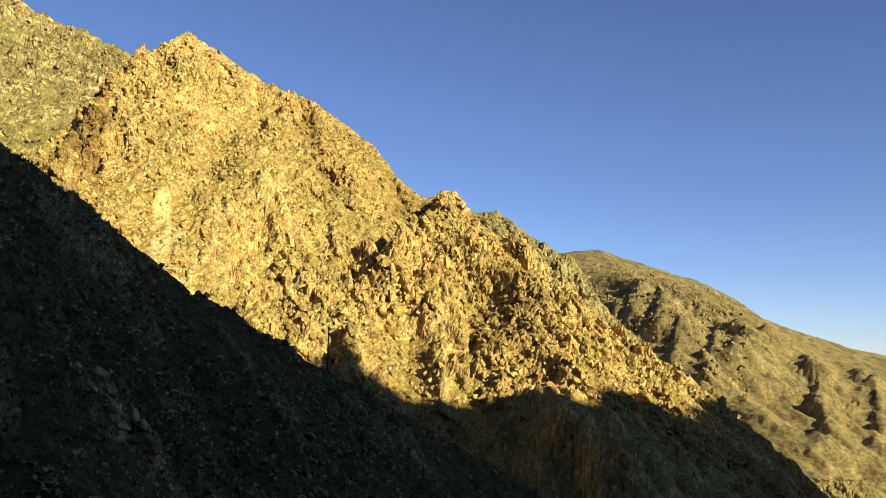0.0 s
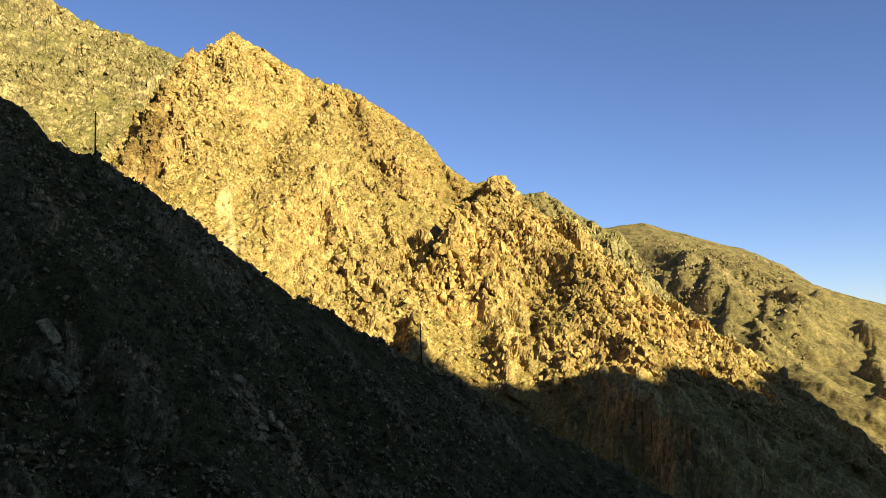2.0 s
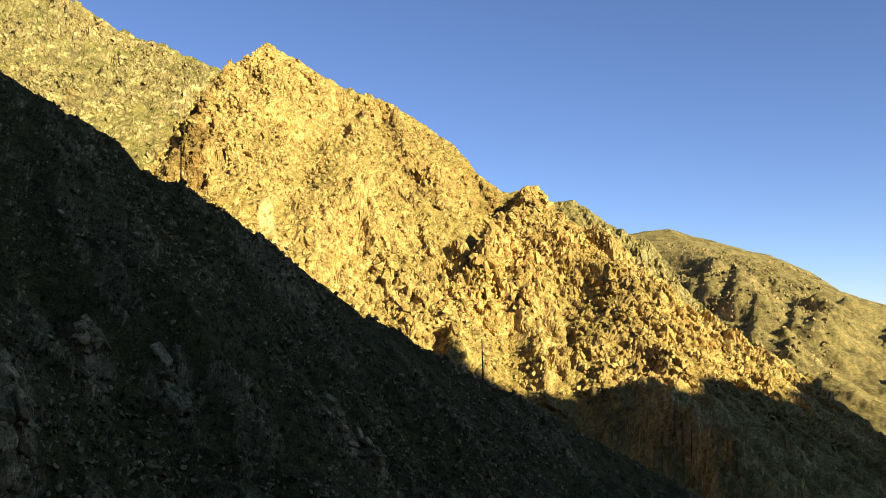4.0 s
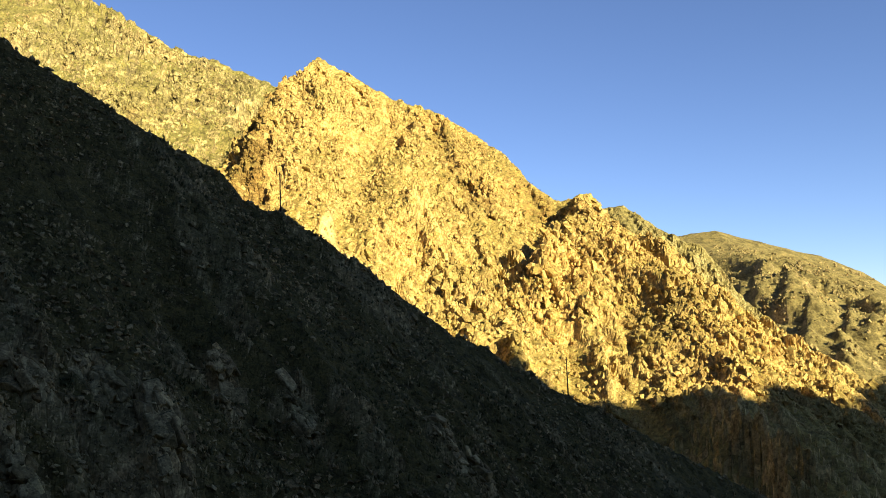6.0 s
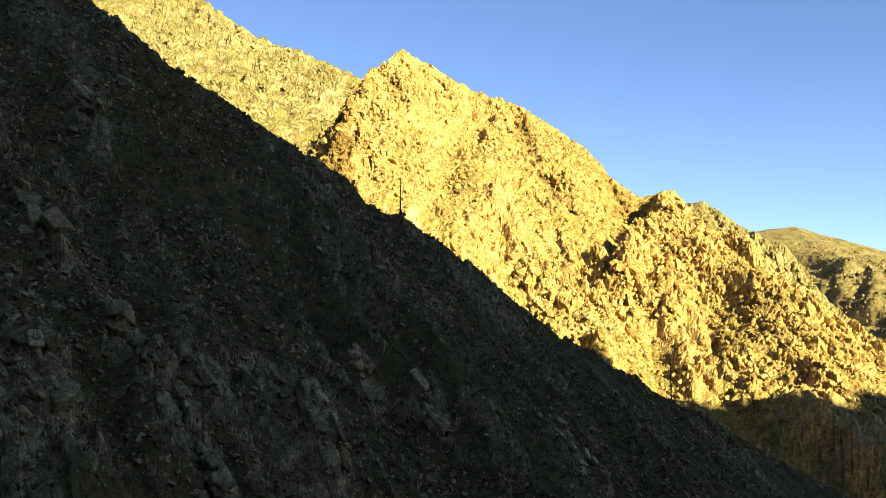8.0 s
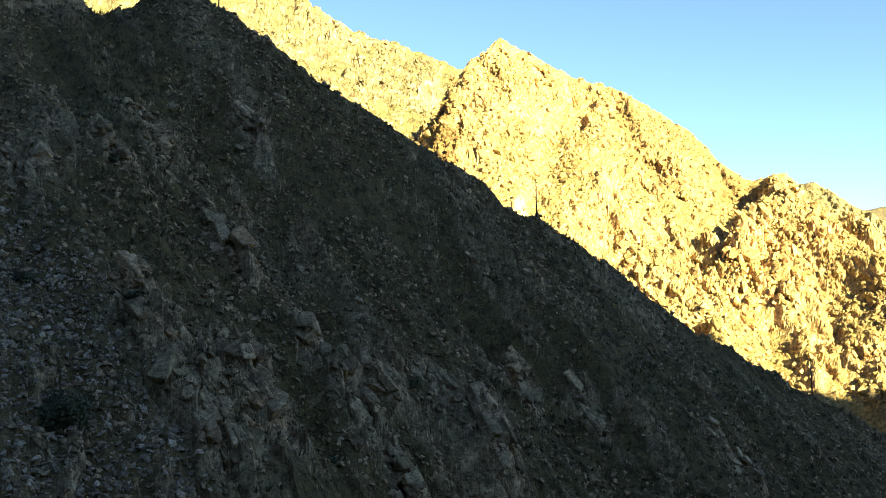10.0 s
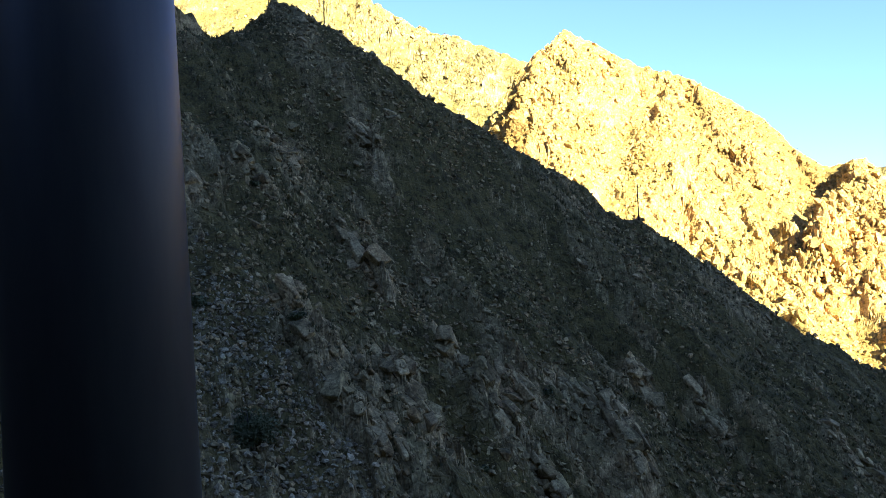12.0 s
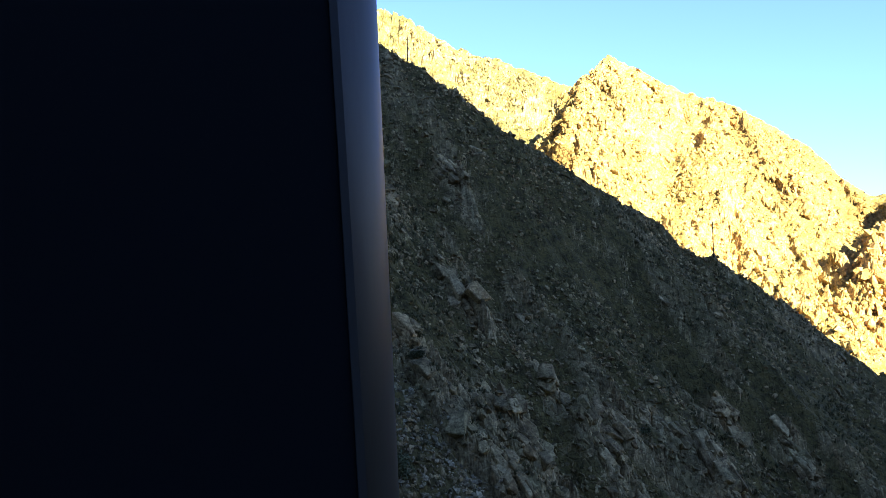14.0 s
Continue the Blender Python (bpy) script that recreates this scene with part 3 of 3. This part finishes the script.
for k, (name, mat, label, category) in enumerate(LANDS):
    pick = quads[who[quads[:, 0]] == k]
    if len(pick):
        tagged(mesh_object(name, verts, pick, mat, k == 5, layers={1: {"bare": stony}, 2: {"bare": pale_cliff, "brown": brown_tone}}.get(k, {})), label, category, kind="structure")
# the rest of the land all round, out to the horizon
for label, az, rr in (("open land behind and beside the valley", np.linspace(45, 276, 230), np.geomspace(36, 4500, 160)),
                      ("land far beyond the mountains", np.linspace(-114, 49, 160), np.geomspace(1560, 4500, 30)),
                      ("steep ground beside the mountain face", np.linspace(-114, -48, 60), np.geomspace(205, 1650, 60)),
                      ("gentle ground beside the valley", np.linspace(39, 49, 12), np.geomspace(205, 1650, 60)),
                      ("valley floor under the way", np.linspace(-180, 180, 120), np.linspace(0.2, 44, 24))):
    v, w, (na, nr) = sheet(az, rr)
    v[:, 2] -= 1.5
    tagged(mesh_object("ground", v, grid_quads(na, nr), GROUND, True), label, "ground", kind="structure")


# ---- things ----
def thing(name, at, label, category, group="", kind=""):
    ob = new(name)
    ob.matrix_world = Matrix.Translation(at)
    return tagged(ob, label, category, group, kind)


def part(name, bm, mat, parent, label=""):
    me = bpy.data.meshes.new(name)
    bm.to_mesh(me)
    bm.free()
    me.materials.append(mat)
    ob = new(name, me)
    ob.parent = parent
    if label:
        ob["label"] = label
    return ob


def tube_mesh(r0, r1, z0, z1, sides=12, cx=0.0, cy=0.0):
    bm = bmesh.new()
    bmesh.ops.create_cone(bm, cap_ends=True, segments=sides, radius1=r0, radius2=r1, depth=z1 - z0, matrix=Matrix.Translation((cx, cy, (z0 + z1) / 2)))
    for f in bm.faces:
        f.smooth = len(f.verts) == 4
    return bm


def ground_at(x, y):
    return float(height(np.array([x]), np.array([y]))[0][0])


def utility_pole(x, y, top):
    z = ground_at(x, y)
    ob = thing("utility_pole", (x, y, z - 0.5), "thin weathered wooden utility pole on the rocky crest", "pole", "poles on the crest")
    part("shaft", tube_mesh(0.13, 0.09, 0, top - z + 0.5), WOOD, ob)
    bm = bmesh.new()
    bmesh.ops.create_cube(bm, size=1, matrix=pose(0, 0, top - z + 0.1, 0, 0, 30) @ Matrix.Diagonal((0.5, 0.08, 0.1, 1)))
    part("crossarm", bm, WOOD, ob)


for x, y, top in ((-66.0, 116.6, 113.5), (-121.0, 96.4, 151.4), (-18.3, 136.2, 79.7), (-135.0, 98.9, 160.6), (-133.9, 99.1, 160.8)):
    utility_pole(x, y, top)

pillar = thing("steel_pillar", (-78.5, -7.0, ground_at(-78.5, -7.0) - 4), "broad round pillar of dark blue-grey painted steel", "pillar")
part("shaft", tube_mesh(5.0, 5.0, 0, 110, 96), STEEL, pillar)
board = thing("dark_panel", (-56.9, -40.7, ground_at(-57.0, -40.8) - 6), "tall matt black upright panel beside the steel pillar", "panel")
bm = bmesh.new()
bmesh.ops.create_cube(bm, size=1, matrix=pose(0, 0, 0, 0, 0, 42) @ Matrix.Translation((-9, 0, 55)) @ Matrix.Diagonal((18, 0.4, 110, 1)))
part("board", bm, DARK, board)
bm = bmesh.new()
bmesh.ops.create_cube(bm, size=1, matrix=pose(0, 0, 0, 0, 0, 42) @ Matrix.Translation((0.06, 0, 55)) @ Matrix.Diagonal((0.12, 0.46, 110, 1)))
part("edge_trim", bm, STEEL, board, "thin grey metal edge trim")
# neither stands quite plumb
for ob, angle, axis, level, slide in ((pillar, 2.6, (-0.665, 0.746, 0), 92, 0.1), (board, 3.6, (-0.54, 0.84, 0), 95, 0.2)):
    right = Vector((axis[1], -axis[0], 0)).normalized()
    foot = ob.location + right * (math.tan(radians(angle)) * (level - ob.location.z) - slide)
    ob.matrix_world = Matrix.Translation(foot) @ Matrix.Rotation(radians(-angle), 4, Vector(axis))


# ---- rocks and scrub on the shaded slope ----
def hull_rock(seed, size):
    """An angular broken stone about one metre long."""
    rng = random.Random(seed)
    bm = bmesh.new()
    for _ in range(9):
        p = Vector([rng.gauss(0, 1) for _ in range(3)]).normalized()
        bm.verts.new([0.5 * a * s for a, s in zip(p, size)])
    bmesh.ops.convex_hull(bm, input=bm.verts)
    for v in [v for v in bm.verts if not v.link_faces]:
        bm.verts.remove(v)
    bmesh.ops.recalc_face_normals(bm, faces=bm.faces)
    return bm


def block_rock(seed, size, extra=7):
    """A squared block split from the bedrock, with worn corners."""
    rng = random.Random(seed)
    bm = bmesh.new()
    for corner in range(8):
        sign = [1 if corner >> k & 1 else -1 for k in range(3)]
        bm.verts.new([0.5 * s * d * (0.34 + 0.78 * rng.random()) for s, d in zip(size, sign)])
    for _ in range(extra):
        bm.verts.new([0.56 * s * (rng.random() * 2 - 1) for s in size])
    bmesh.ops.convex_hull(bm, input=bm.verts)
    for v in [v for v in bm.verts if not v.link_faces]:
        bm.verts.remove(v)
    bmesh.ops.recalc_face_normals(bm, faces=bm.faces)
    return bm


def slope_frame(x, y):
    """Rotation that lays z on the slope's normal and x down the slope."""
    n = Vector((0.778, -0.431, 1.0)).normalized()
    down = (Vector((0.778, -0.431, 0)) - n * Vector((0.778, -0.431, 0)).dot(n)).normalized()
    return Matrix((down, n.cross(down), n)).transposed()


def scatter(count, seed, inside, box=(-150, 30, -15, 150)):
    """Places on the shaded slope, picked by inside(x, y) from 0 to 1."""
    rng = np.random.RandomState(seed)
    x, y, keep = rng.uniform(box[0], box[1], count), rng.uniform(box[2], box[3], count), rng.uniform(0, 1, count)
    ok = (y < near_y(x) - 0.5) & (land(x, y)[1] == 1) & (keep < inside(x, y))
    return x[ok], y[ok], height(x[ok], y[ok])[0], rng


def joined(name, shapes, places, mat, label, category, layers={}):
    """Many small copies of the shapes in one mesh; places: (location, 3x3 matrix)."""
    vs, fs, base = [], [], 0
    data = []
    for bm in shapes:
        bmesh.ops.triangulate(bm, faces=bm.faces)
        bm.verts.index_update()
        data.append((np.array([v.co for v in bm.verts]), np.array([[v.index for v in f.verts] for f in bm.faces])))
        bm.free()
    for k, (at, m) in enumerate(places):
        v, f = data[k % len(data)]
        vs.append(v @ np.array(m).T + at)
        fs.append(f + base)
        base += len(v)
    v, f = np.concatenate(vs), np.concatenate(fs)
    me = bpy.data.meshes.new(name)
    me.vertices.add(len(v))
    me.vertices.foreach_set("co", v.astype(np.float32).ravel())
    me.loops.add(f.size)
    me.loops.foreach_set("vertex_index", f.astype(np.int32).ravel())
    me.polygons.add(len(f))
    me.polygons.foreach_set("loop_start", np.arange(0, f.size, 3, dtype=np.int32))
    me.polygons.foreach_set("use_smooth", np.zeros(len(f), dtype=bool))
    me.update(calc_edges=True)
    for key, rule in layers.items():
        me.attributes.new(key, "FLOAT", "POINT").data.foreach_set("value", rule(v[:, 0], v[:, 1]).astype(np.float32))
    me.materials.append(mat)
    return tagged(new(name, me), label, category, kind="stuff")


def pieces(name, host, shapes, places, count, mat):
    """The largest of the places as objects of their own under the host; sorts the places."""
    places.sort(key=lambda p: -p[1].determinant())
    meshes = []
    for bm in shapes:
        me = bpy.data.meshes.new(name)
        bm.to_mesh(me)
        bm.free()
        me.materials.append(mat)
        meshes.append(me)
    for q, (at, m) in enumerate(places[:count]):
        ob = new(name, meshes[q % len(meshes)])
        ob.parent = bpy.data.objects[host]
        ob.matrix_basis = Matrix.Translation(at) @ m.to_4x4()


LAY = slope_frame(0, 0)
patchy = lambda x, y: np.clip(0.25 + 1.7 * fbm(x / 16, y / 16, 91, 3), 0.0, 1)


def stones(name, count, seed, inside, small, large, label, mat, box=(-150, 30, -15, 150), single=0, power=3.0):
    x, y, z, rng = scatter(count, seed, inside, box)
    places = []
    for a, b, c in zip(x, y, z):
        size = small + (large - small) * rng.uniform() ** power
        turn = Euler((rng.normal(0, 0.35), rng.normal(0, 0.35), rng.uniform(0, 6.28))).to_matrix()
        places.append(((a, b, c + 0.1 * size), (LAY @ turn) * size))
    if single:
        pieces("stone", "near_slope", [hull_rock(seed * 50 + 20 + k, (1.0, 0.75, 0.55)) for k in range(14)], places, single, mat)
        places = places[single:]
    joined(name, [hull_rock(seed * 50 + k, (1.0, 0.75, 0.55)) for k in range(14)], places, mat, label, "stones")


stones("scree_stones", 17000, 1, screes, 0.3, 1.15, "loose light grey broken stones lying on the slope", SCREE, (-116, -72, -8, 40), 290)
stones("scattered_stones", 95000, 2, lambda a, b: np.clip(0.06 + patchy(a, b) + 0.5 * bedrock(a, b) + 0.5 * ridge(a, b, (-112, 42), (-95, 36), 14), 0, 0.9), 0.28, 1.25, "scattered angular grey stones between dry scrub", STONE, power=2.2)

# large slabs and boulders, each a thing of its own
slab_meshes = []
for k in range(16):
    bm = block_rock(700 + k, ((1.9, 1.2, 0.9), (1.3, 1.05, 0.85), (2.3, 1.0, 0.8), (1.5, 1.4, 0.8))[k % 4])
    bmesh.ops.bevel(bm, geom=list(bm.edges), offset=0.05, segments=1, affect="EDGES")
    me = bpy.data.meshes.new("boulder")
    bm.to_mesh(me)
    bm.free()
    me.materials.append(STONE)
    slab_meshes.append(me)
x, y, z, rng = scatter(900, 3, lambda a, b: 0.9 * patchy(a, b) + 0.1)
for k, (a, b, c) in enumerate(list(zip(x, y, z))[:270]):
    ob = new("boulder", slab_meshes[k % 10])
    size = 0.45 + 0.9 * rng.uniform() ** 2
    turn = Euler((rng.normal(0, 0.3), -0.25 + rng.normal(0, 0.25), rng.normal(0.25, 0.35))).to_matrix()
    ob.matrix_world = Matrix.Translation((a, b, c - 0.08 * size)) @ ((LAY @ turn) * size).to_4x4()
    tagged(ob, "angular grey boulder bedded in the shaded slope" if size < 0.9 else "large leaning grey rock slab on the shaded slope", "boulder", "boulders on the shaded slope")

# bedrock outcrops: leaning slabs along each rib
for n, (ax, ay, bx, by, wide) in enumerate(OUTCROPS):
    rng = random.Random(40 + n)
    cx, cy = (ax + bx) / 2, (ay + by) / 2
    crop = thing("rock_outcrop", (cx, cy, ground_at(cx, cy)), "cracked pale grey bedrock outcrop of leaning slabs", "rock", "outcrops on the shaded slope")
    for k in range(int(46 * wide)):
        t = rng.random()
        sx, sy = ax + t * (bx - ax) + rng.gauss(0, 0.48 * wide), ay + t * (by - ay) + rng.gauss(0, 0.5 * wide)
        ob = new("slab", slab_meshes[rng.randrange(16)])
        ob.parent = crop
        size = 0.35 + 1.5 * rng.random() ** 2.0
        turn = Euler((rng.gauss(0, 0.3), rng.gauss(0.05, 0.15), rng.gauss(0.1, 0.25))).to_matrix()
        ob.matrix_basis = Matrix.Translation((sx - cx, sy - cy, ground_at(sx, sy) - crop.location.z - 0.2 * size)) @ ((LAY @ turn) * size).to_4x4()

# broken blocks along the crest
x0 = np.random.RandomState(8).uniform(-140, 20, 420)
y0 = near_y(x0) - np.random.RandomState(9).uniform(-0.4, 2.5, 420)
rng = np.random.RandomState(10)
joined("crest_blocks", [hull_rock(1500 + k, (1.0, 0.8, 0.8)) for k in range(12)], [((a, b, c + 0.1), Euler(rng.uniform(0, 6.28, 3)).to_matrix() * (0.4 + 1.1 * rng.uniform() ** 3)) for a, b, c in zip(x0, y0, height(x0, y0)[0])], STONE, "broken rock blocks along the dark crest", "rocks")


def tuft(seed, blades, spread, tall):
    """A clump of dry leaves and twigs."""
    rng = random.Random(seed)
    bm = bmesh.new()
    for _ in range(blades):
        a, r = rng.random() * 6.28, spread * rng.random() ** 0.6
        base = Vector((math.cos(a) * r * 0.5, math.sin(a) * r * 0.5, tall * rng.random() * 0.5))
        tip = base + Vector((math.cos(a) * r * 0.6, math.sin(a) * r * 0.6, tall * (0.3 + 0.5 * rng.random())))
        side = Vector((-math.sin(a), math.cos(a), rng.uniform(-0.5, 0.5))) * spread * 0.12
        bm.faces.new([bm.verts.new(base - side), bm.verts.new(base + side), bm.verts.new(tip)])
    return bm


x, y, z, rng = scatter(52000, 5, lambda a, b: np.clip((near_y(a) - b - 1.5) / 3, 0.1, 1) * np.clip(0.5 - 0.9 * fbm(a / 14, b / 14, 91, 3), 0.05, 0.7) * (1 - 0.8 * screes(a, b)))
joined("dry_scrub", [tuft(900 + k, 11, 0.42, 0.45) for k in range(8)], [((a, b, c - 0.05), Matrix.Identity(3) * (0.6 + 1.5 * rng.uniform() ** 2)) for a, b, c in zip(x, y, z)], SCRUB, "low tufts of dry olive scrub on the slope", "scrub")
for n, (bx, by, size) in enumerate(((-87.7, 20.6, 3.5), (-100.3, 28.8, 1.7), (-90.5, 34, 1.0), (-114, 5, 1.3), (-109, 12, 1.1), (-70, 58, 0.9), (-73, 42, 0.9), (-106, 50, 0.9))):
    bush = thing("bush", (bx, by, ground_at(bx, by) - 0.2), "dark green rounded thorny bush among grey stones", "bush", "bushes on the slope")
    bm = bmesh.new()
    rng = random.Random(300 + n)
    lobes = [(Vector((rng.uniform(-0.55, 0.55), rng.uniform(-0.55, 0.55), rng.uniform(0.1, 0.36))) * size, size * rng.uniform(0.28, 0.5)) for _ in range(9)]
    for k in range(int(560 * size ** 2)):
        mid, r = lobes[k % 9]
        p = mid + Vector([rng.gauss(0, 1) for _ in range(3)]).normalized() * r * rng.random() ** 0.35
        e = Vector([rng.gauss(0, 1) for _ in range(3)]).normalized() * 0.17
        f = Vector([rng.gauss(0, 1) for _ in range(3)]).normalized() * 0.1
        bm.faces.new([bm.verts.new(p - e), bm.verts.new(p + f), bm.verts.new(p + e), bm.verts.new(p - f)])
    part("foliage", bm, SHRUB, bush)
    bm = bmesh.new()
    for k in range(5):
        bmesh.ops.create_cone(bm, segments=5, radius1=0.05, radius2=0.015, depth=size * 0.8, matrix=pose(0, 0, size * 0.4, 25 * math.sin(k * 1.3), 25 * math.cos(k * 1.3), 0))
    part("stems", bm, WOOD, bush)

rng = np.random.RandomState(21)
sx, sy = rng.uniform(-420, 150, 40000), rng.uniform(290, 680, 40000)
sz, owner, _ = land(sx, sy)
keep = ((owner == 2) | (owner == 4)) & (rng.uniform(0, 1, 40000) < np.clip(0.3 + 0.7 * fbm(sx / 40, sy / 40, 95, 3), 0.03, 0.8)) & (np.abs(sx / sy + 0.2) < 0.55)
sx, sy = sx[keep], sy[keep]
sz = height(sx, sy)[0]
joined("mountain_scrub", [tuft(950 + k, 9, 0.9, 1.0) for k in range(6)], [((a, b, c - 0.1), Matrix.Identity(3) * (0.5 + rng.uniform() ** 2)) for a, b, c in zip(sx, sy, sz)], SCRUB, "scattered dark scrub on the sunlit rock faces", "scrub")

# fallen blocks and crags on the sunlit faces
def blocks(name, who, count, seed, box, density, small, large, shape, mat, label, single=0):
    """Angular blocks bedded in one mountain; density(x, y) from 0 to 1."""
    rng = np.random.RandomState(seed)
    x, y, pick = rng.uniform(box[0], box[1], count), rng.uniform(box[2], box[3], count), rng.uniform(0, 1, count)
    _, owner, crest = land(x, y)
    ok = (owner == who) & (np.abs(crest) > 12) & (pick < density(x, y)) & (np.abs(x / y + 0.2) < 0.56)
    x, y = x[ok], y[ok]
    places = []
    for a, b, c in zip(x, y, height(x, y)[0]):
        size = small + (large - small) * rng.uniform() ** 3
        turn = Euler((rng.normal(0.45, 0.3), rng.normal(-0.15, 0.35), rng.uniform(0, 6.28))).to_matrix()
        places.append(((a, b - 0.15 * size, c + 0.05 * size), turn * size))
    if single:
        pieces("crag", "sunlit_mountain", [block_rock(seed * 50 + 20 + q, shape, 2) for q in range(14)], places, single, mat)
        places = places[single:]
    joined(name, [block_rock(seed * 50 + q, shape, 1) for q in range(14)], places, mat, label, "rocks", {"brown": brown_tone} if who == 2 else {})


crag_patches = lambda x, y: np.clip(0.16 + 0.9 * fbm(x / 30, y / 45, 96, 3) + 0.25 * brown_tone(x, y) + 0.15 * shattered(x, y), 0.02, 0.85) * (1 - pale_cliff(x, y))
crag_cores = lambda x, y: np.clip(1.5 * fbm(x / 22, y / 40, 98, 3) - 0.28 + 0.3 * brown_tone(x, y) + 0.3 * shattered(x, y), 0, 0.8) * (1 - pale_cliff(x, y))
blocks("sunlit_blocks", 2, 90000, 33, (-260, 150, 275, 560), lambda x, y: 0.12 + crag_patches(x, y), 0.65, 2.5, (0.95, 0.85, 1.4), SUNNY_ROCK, "angular ochre rock blocks on the sunlit face")
blocks("sunlit_crags", 2, 30000, 34, (-260, 150, 275, 540), crag_cores, 1.2, 4.2, (0.85, 0.75, 1.5), SUNNY_ROCK, "upright craggy ochre rock ribs on the sunlit face", 290)
blocks("ridge_blocks", 4, 40000, 35, (-430, -120, 480, 690), crag_patches, 1.0, 4.2, (0.7, 0.7, 1.7), BACK_ROCK, "angular olive rock blocks on the back ridge")
blocks("spur_blocks", 3, 16000, 36, (-80, 200, 330, 690), crag_patches, 0.8, 3.4, (0.9, 0.8, 1.4), SPUR_ROCK, "brown rock blocks on the middle spur")
blocks("distant_crags", 5, 52000, 37, (-60, 520, 520, 1150), lambda x, y: 0.12 + crag_cores(x, y), 1.0, 4.2, (0.8, 0.8, 1.3), FAR_ROCK, "brown rock crags on the distant ridge")
rng = np.random.RandomState(38)
sx, sy = rng.uniform(-60, 520, 16000), rng.uniform(520, 1150, 16000)
keep = (land(sx, sy)[1] == 5) & (rng.uniform(0, 1, 16000) < np.clip(0.2 + 1.1 * fbm(sx / 50, sy / 70, 99, 3), 0.02, 0.8)) & (np.abs(sx / sy + 0.2) < 0.56)
sx, sy = sx[keep], sy[keep]
joined("distant_scrub", [tuft(980 + k, 7, 1.3, 1.3) for k in range(6)], [((a, b, c - 0.1), Matrix.Identity(3) * (0.5 + rng.uniform() ** 2)) for a, b, c in zip(sx, sy, height(sx, sy)[0])], SCRUB, "dark scrub scattered over the distant ridge", "scrub")
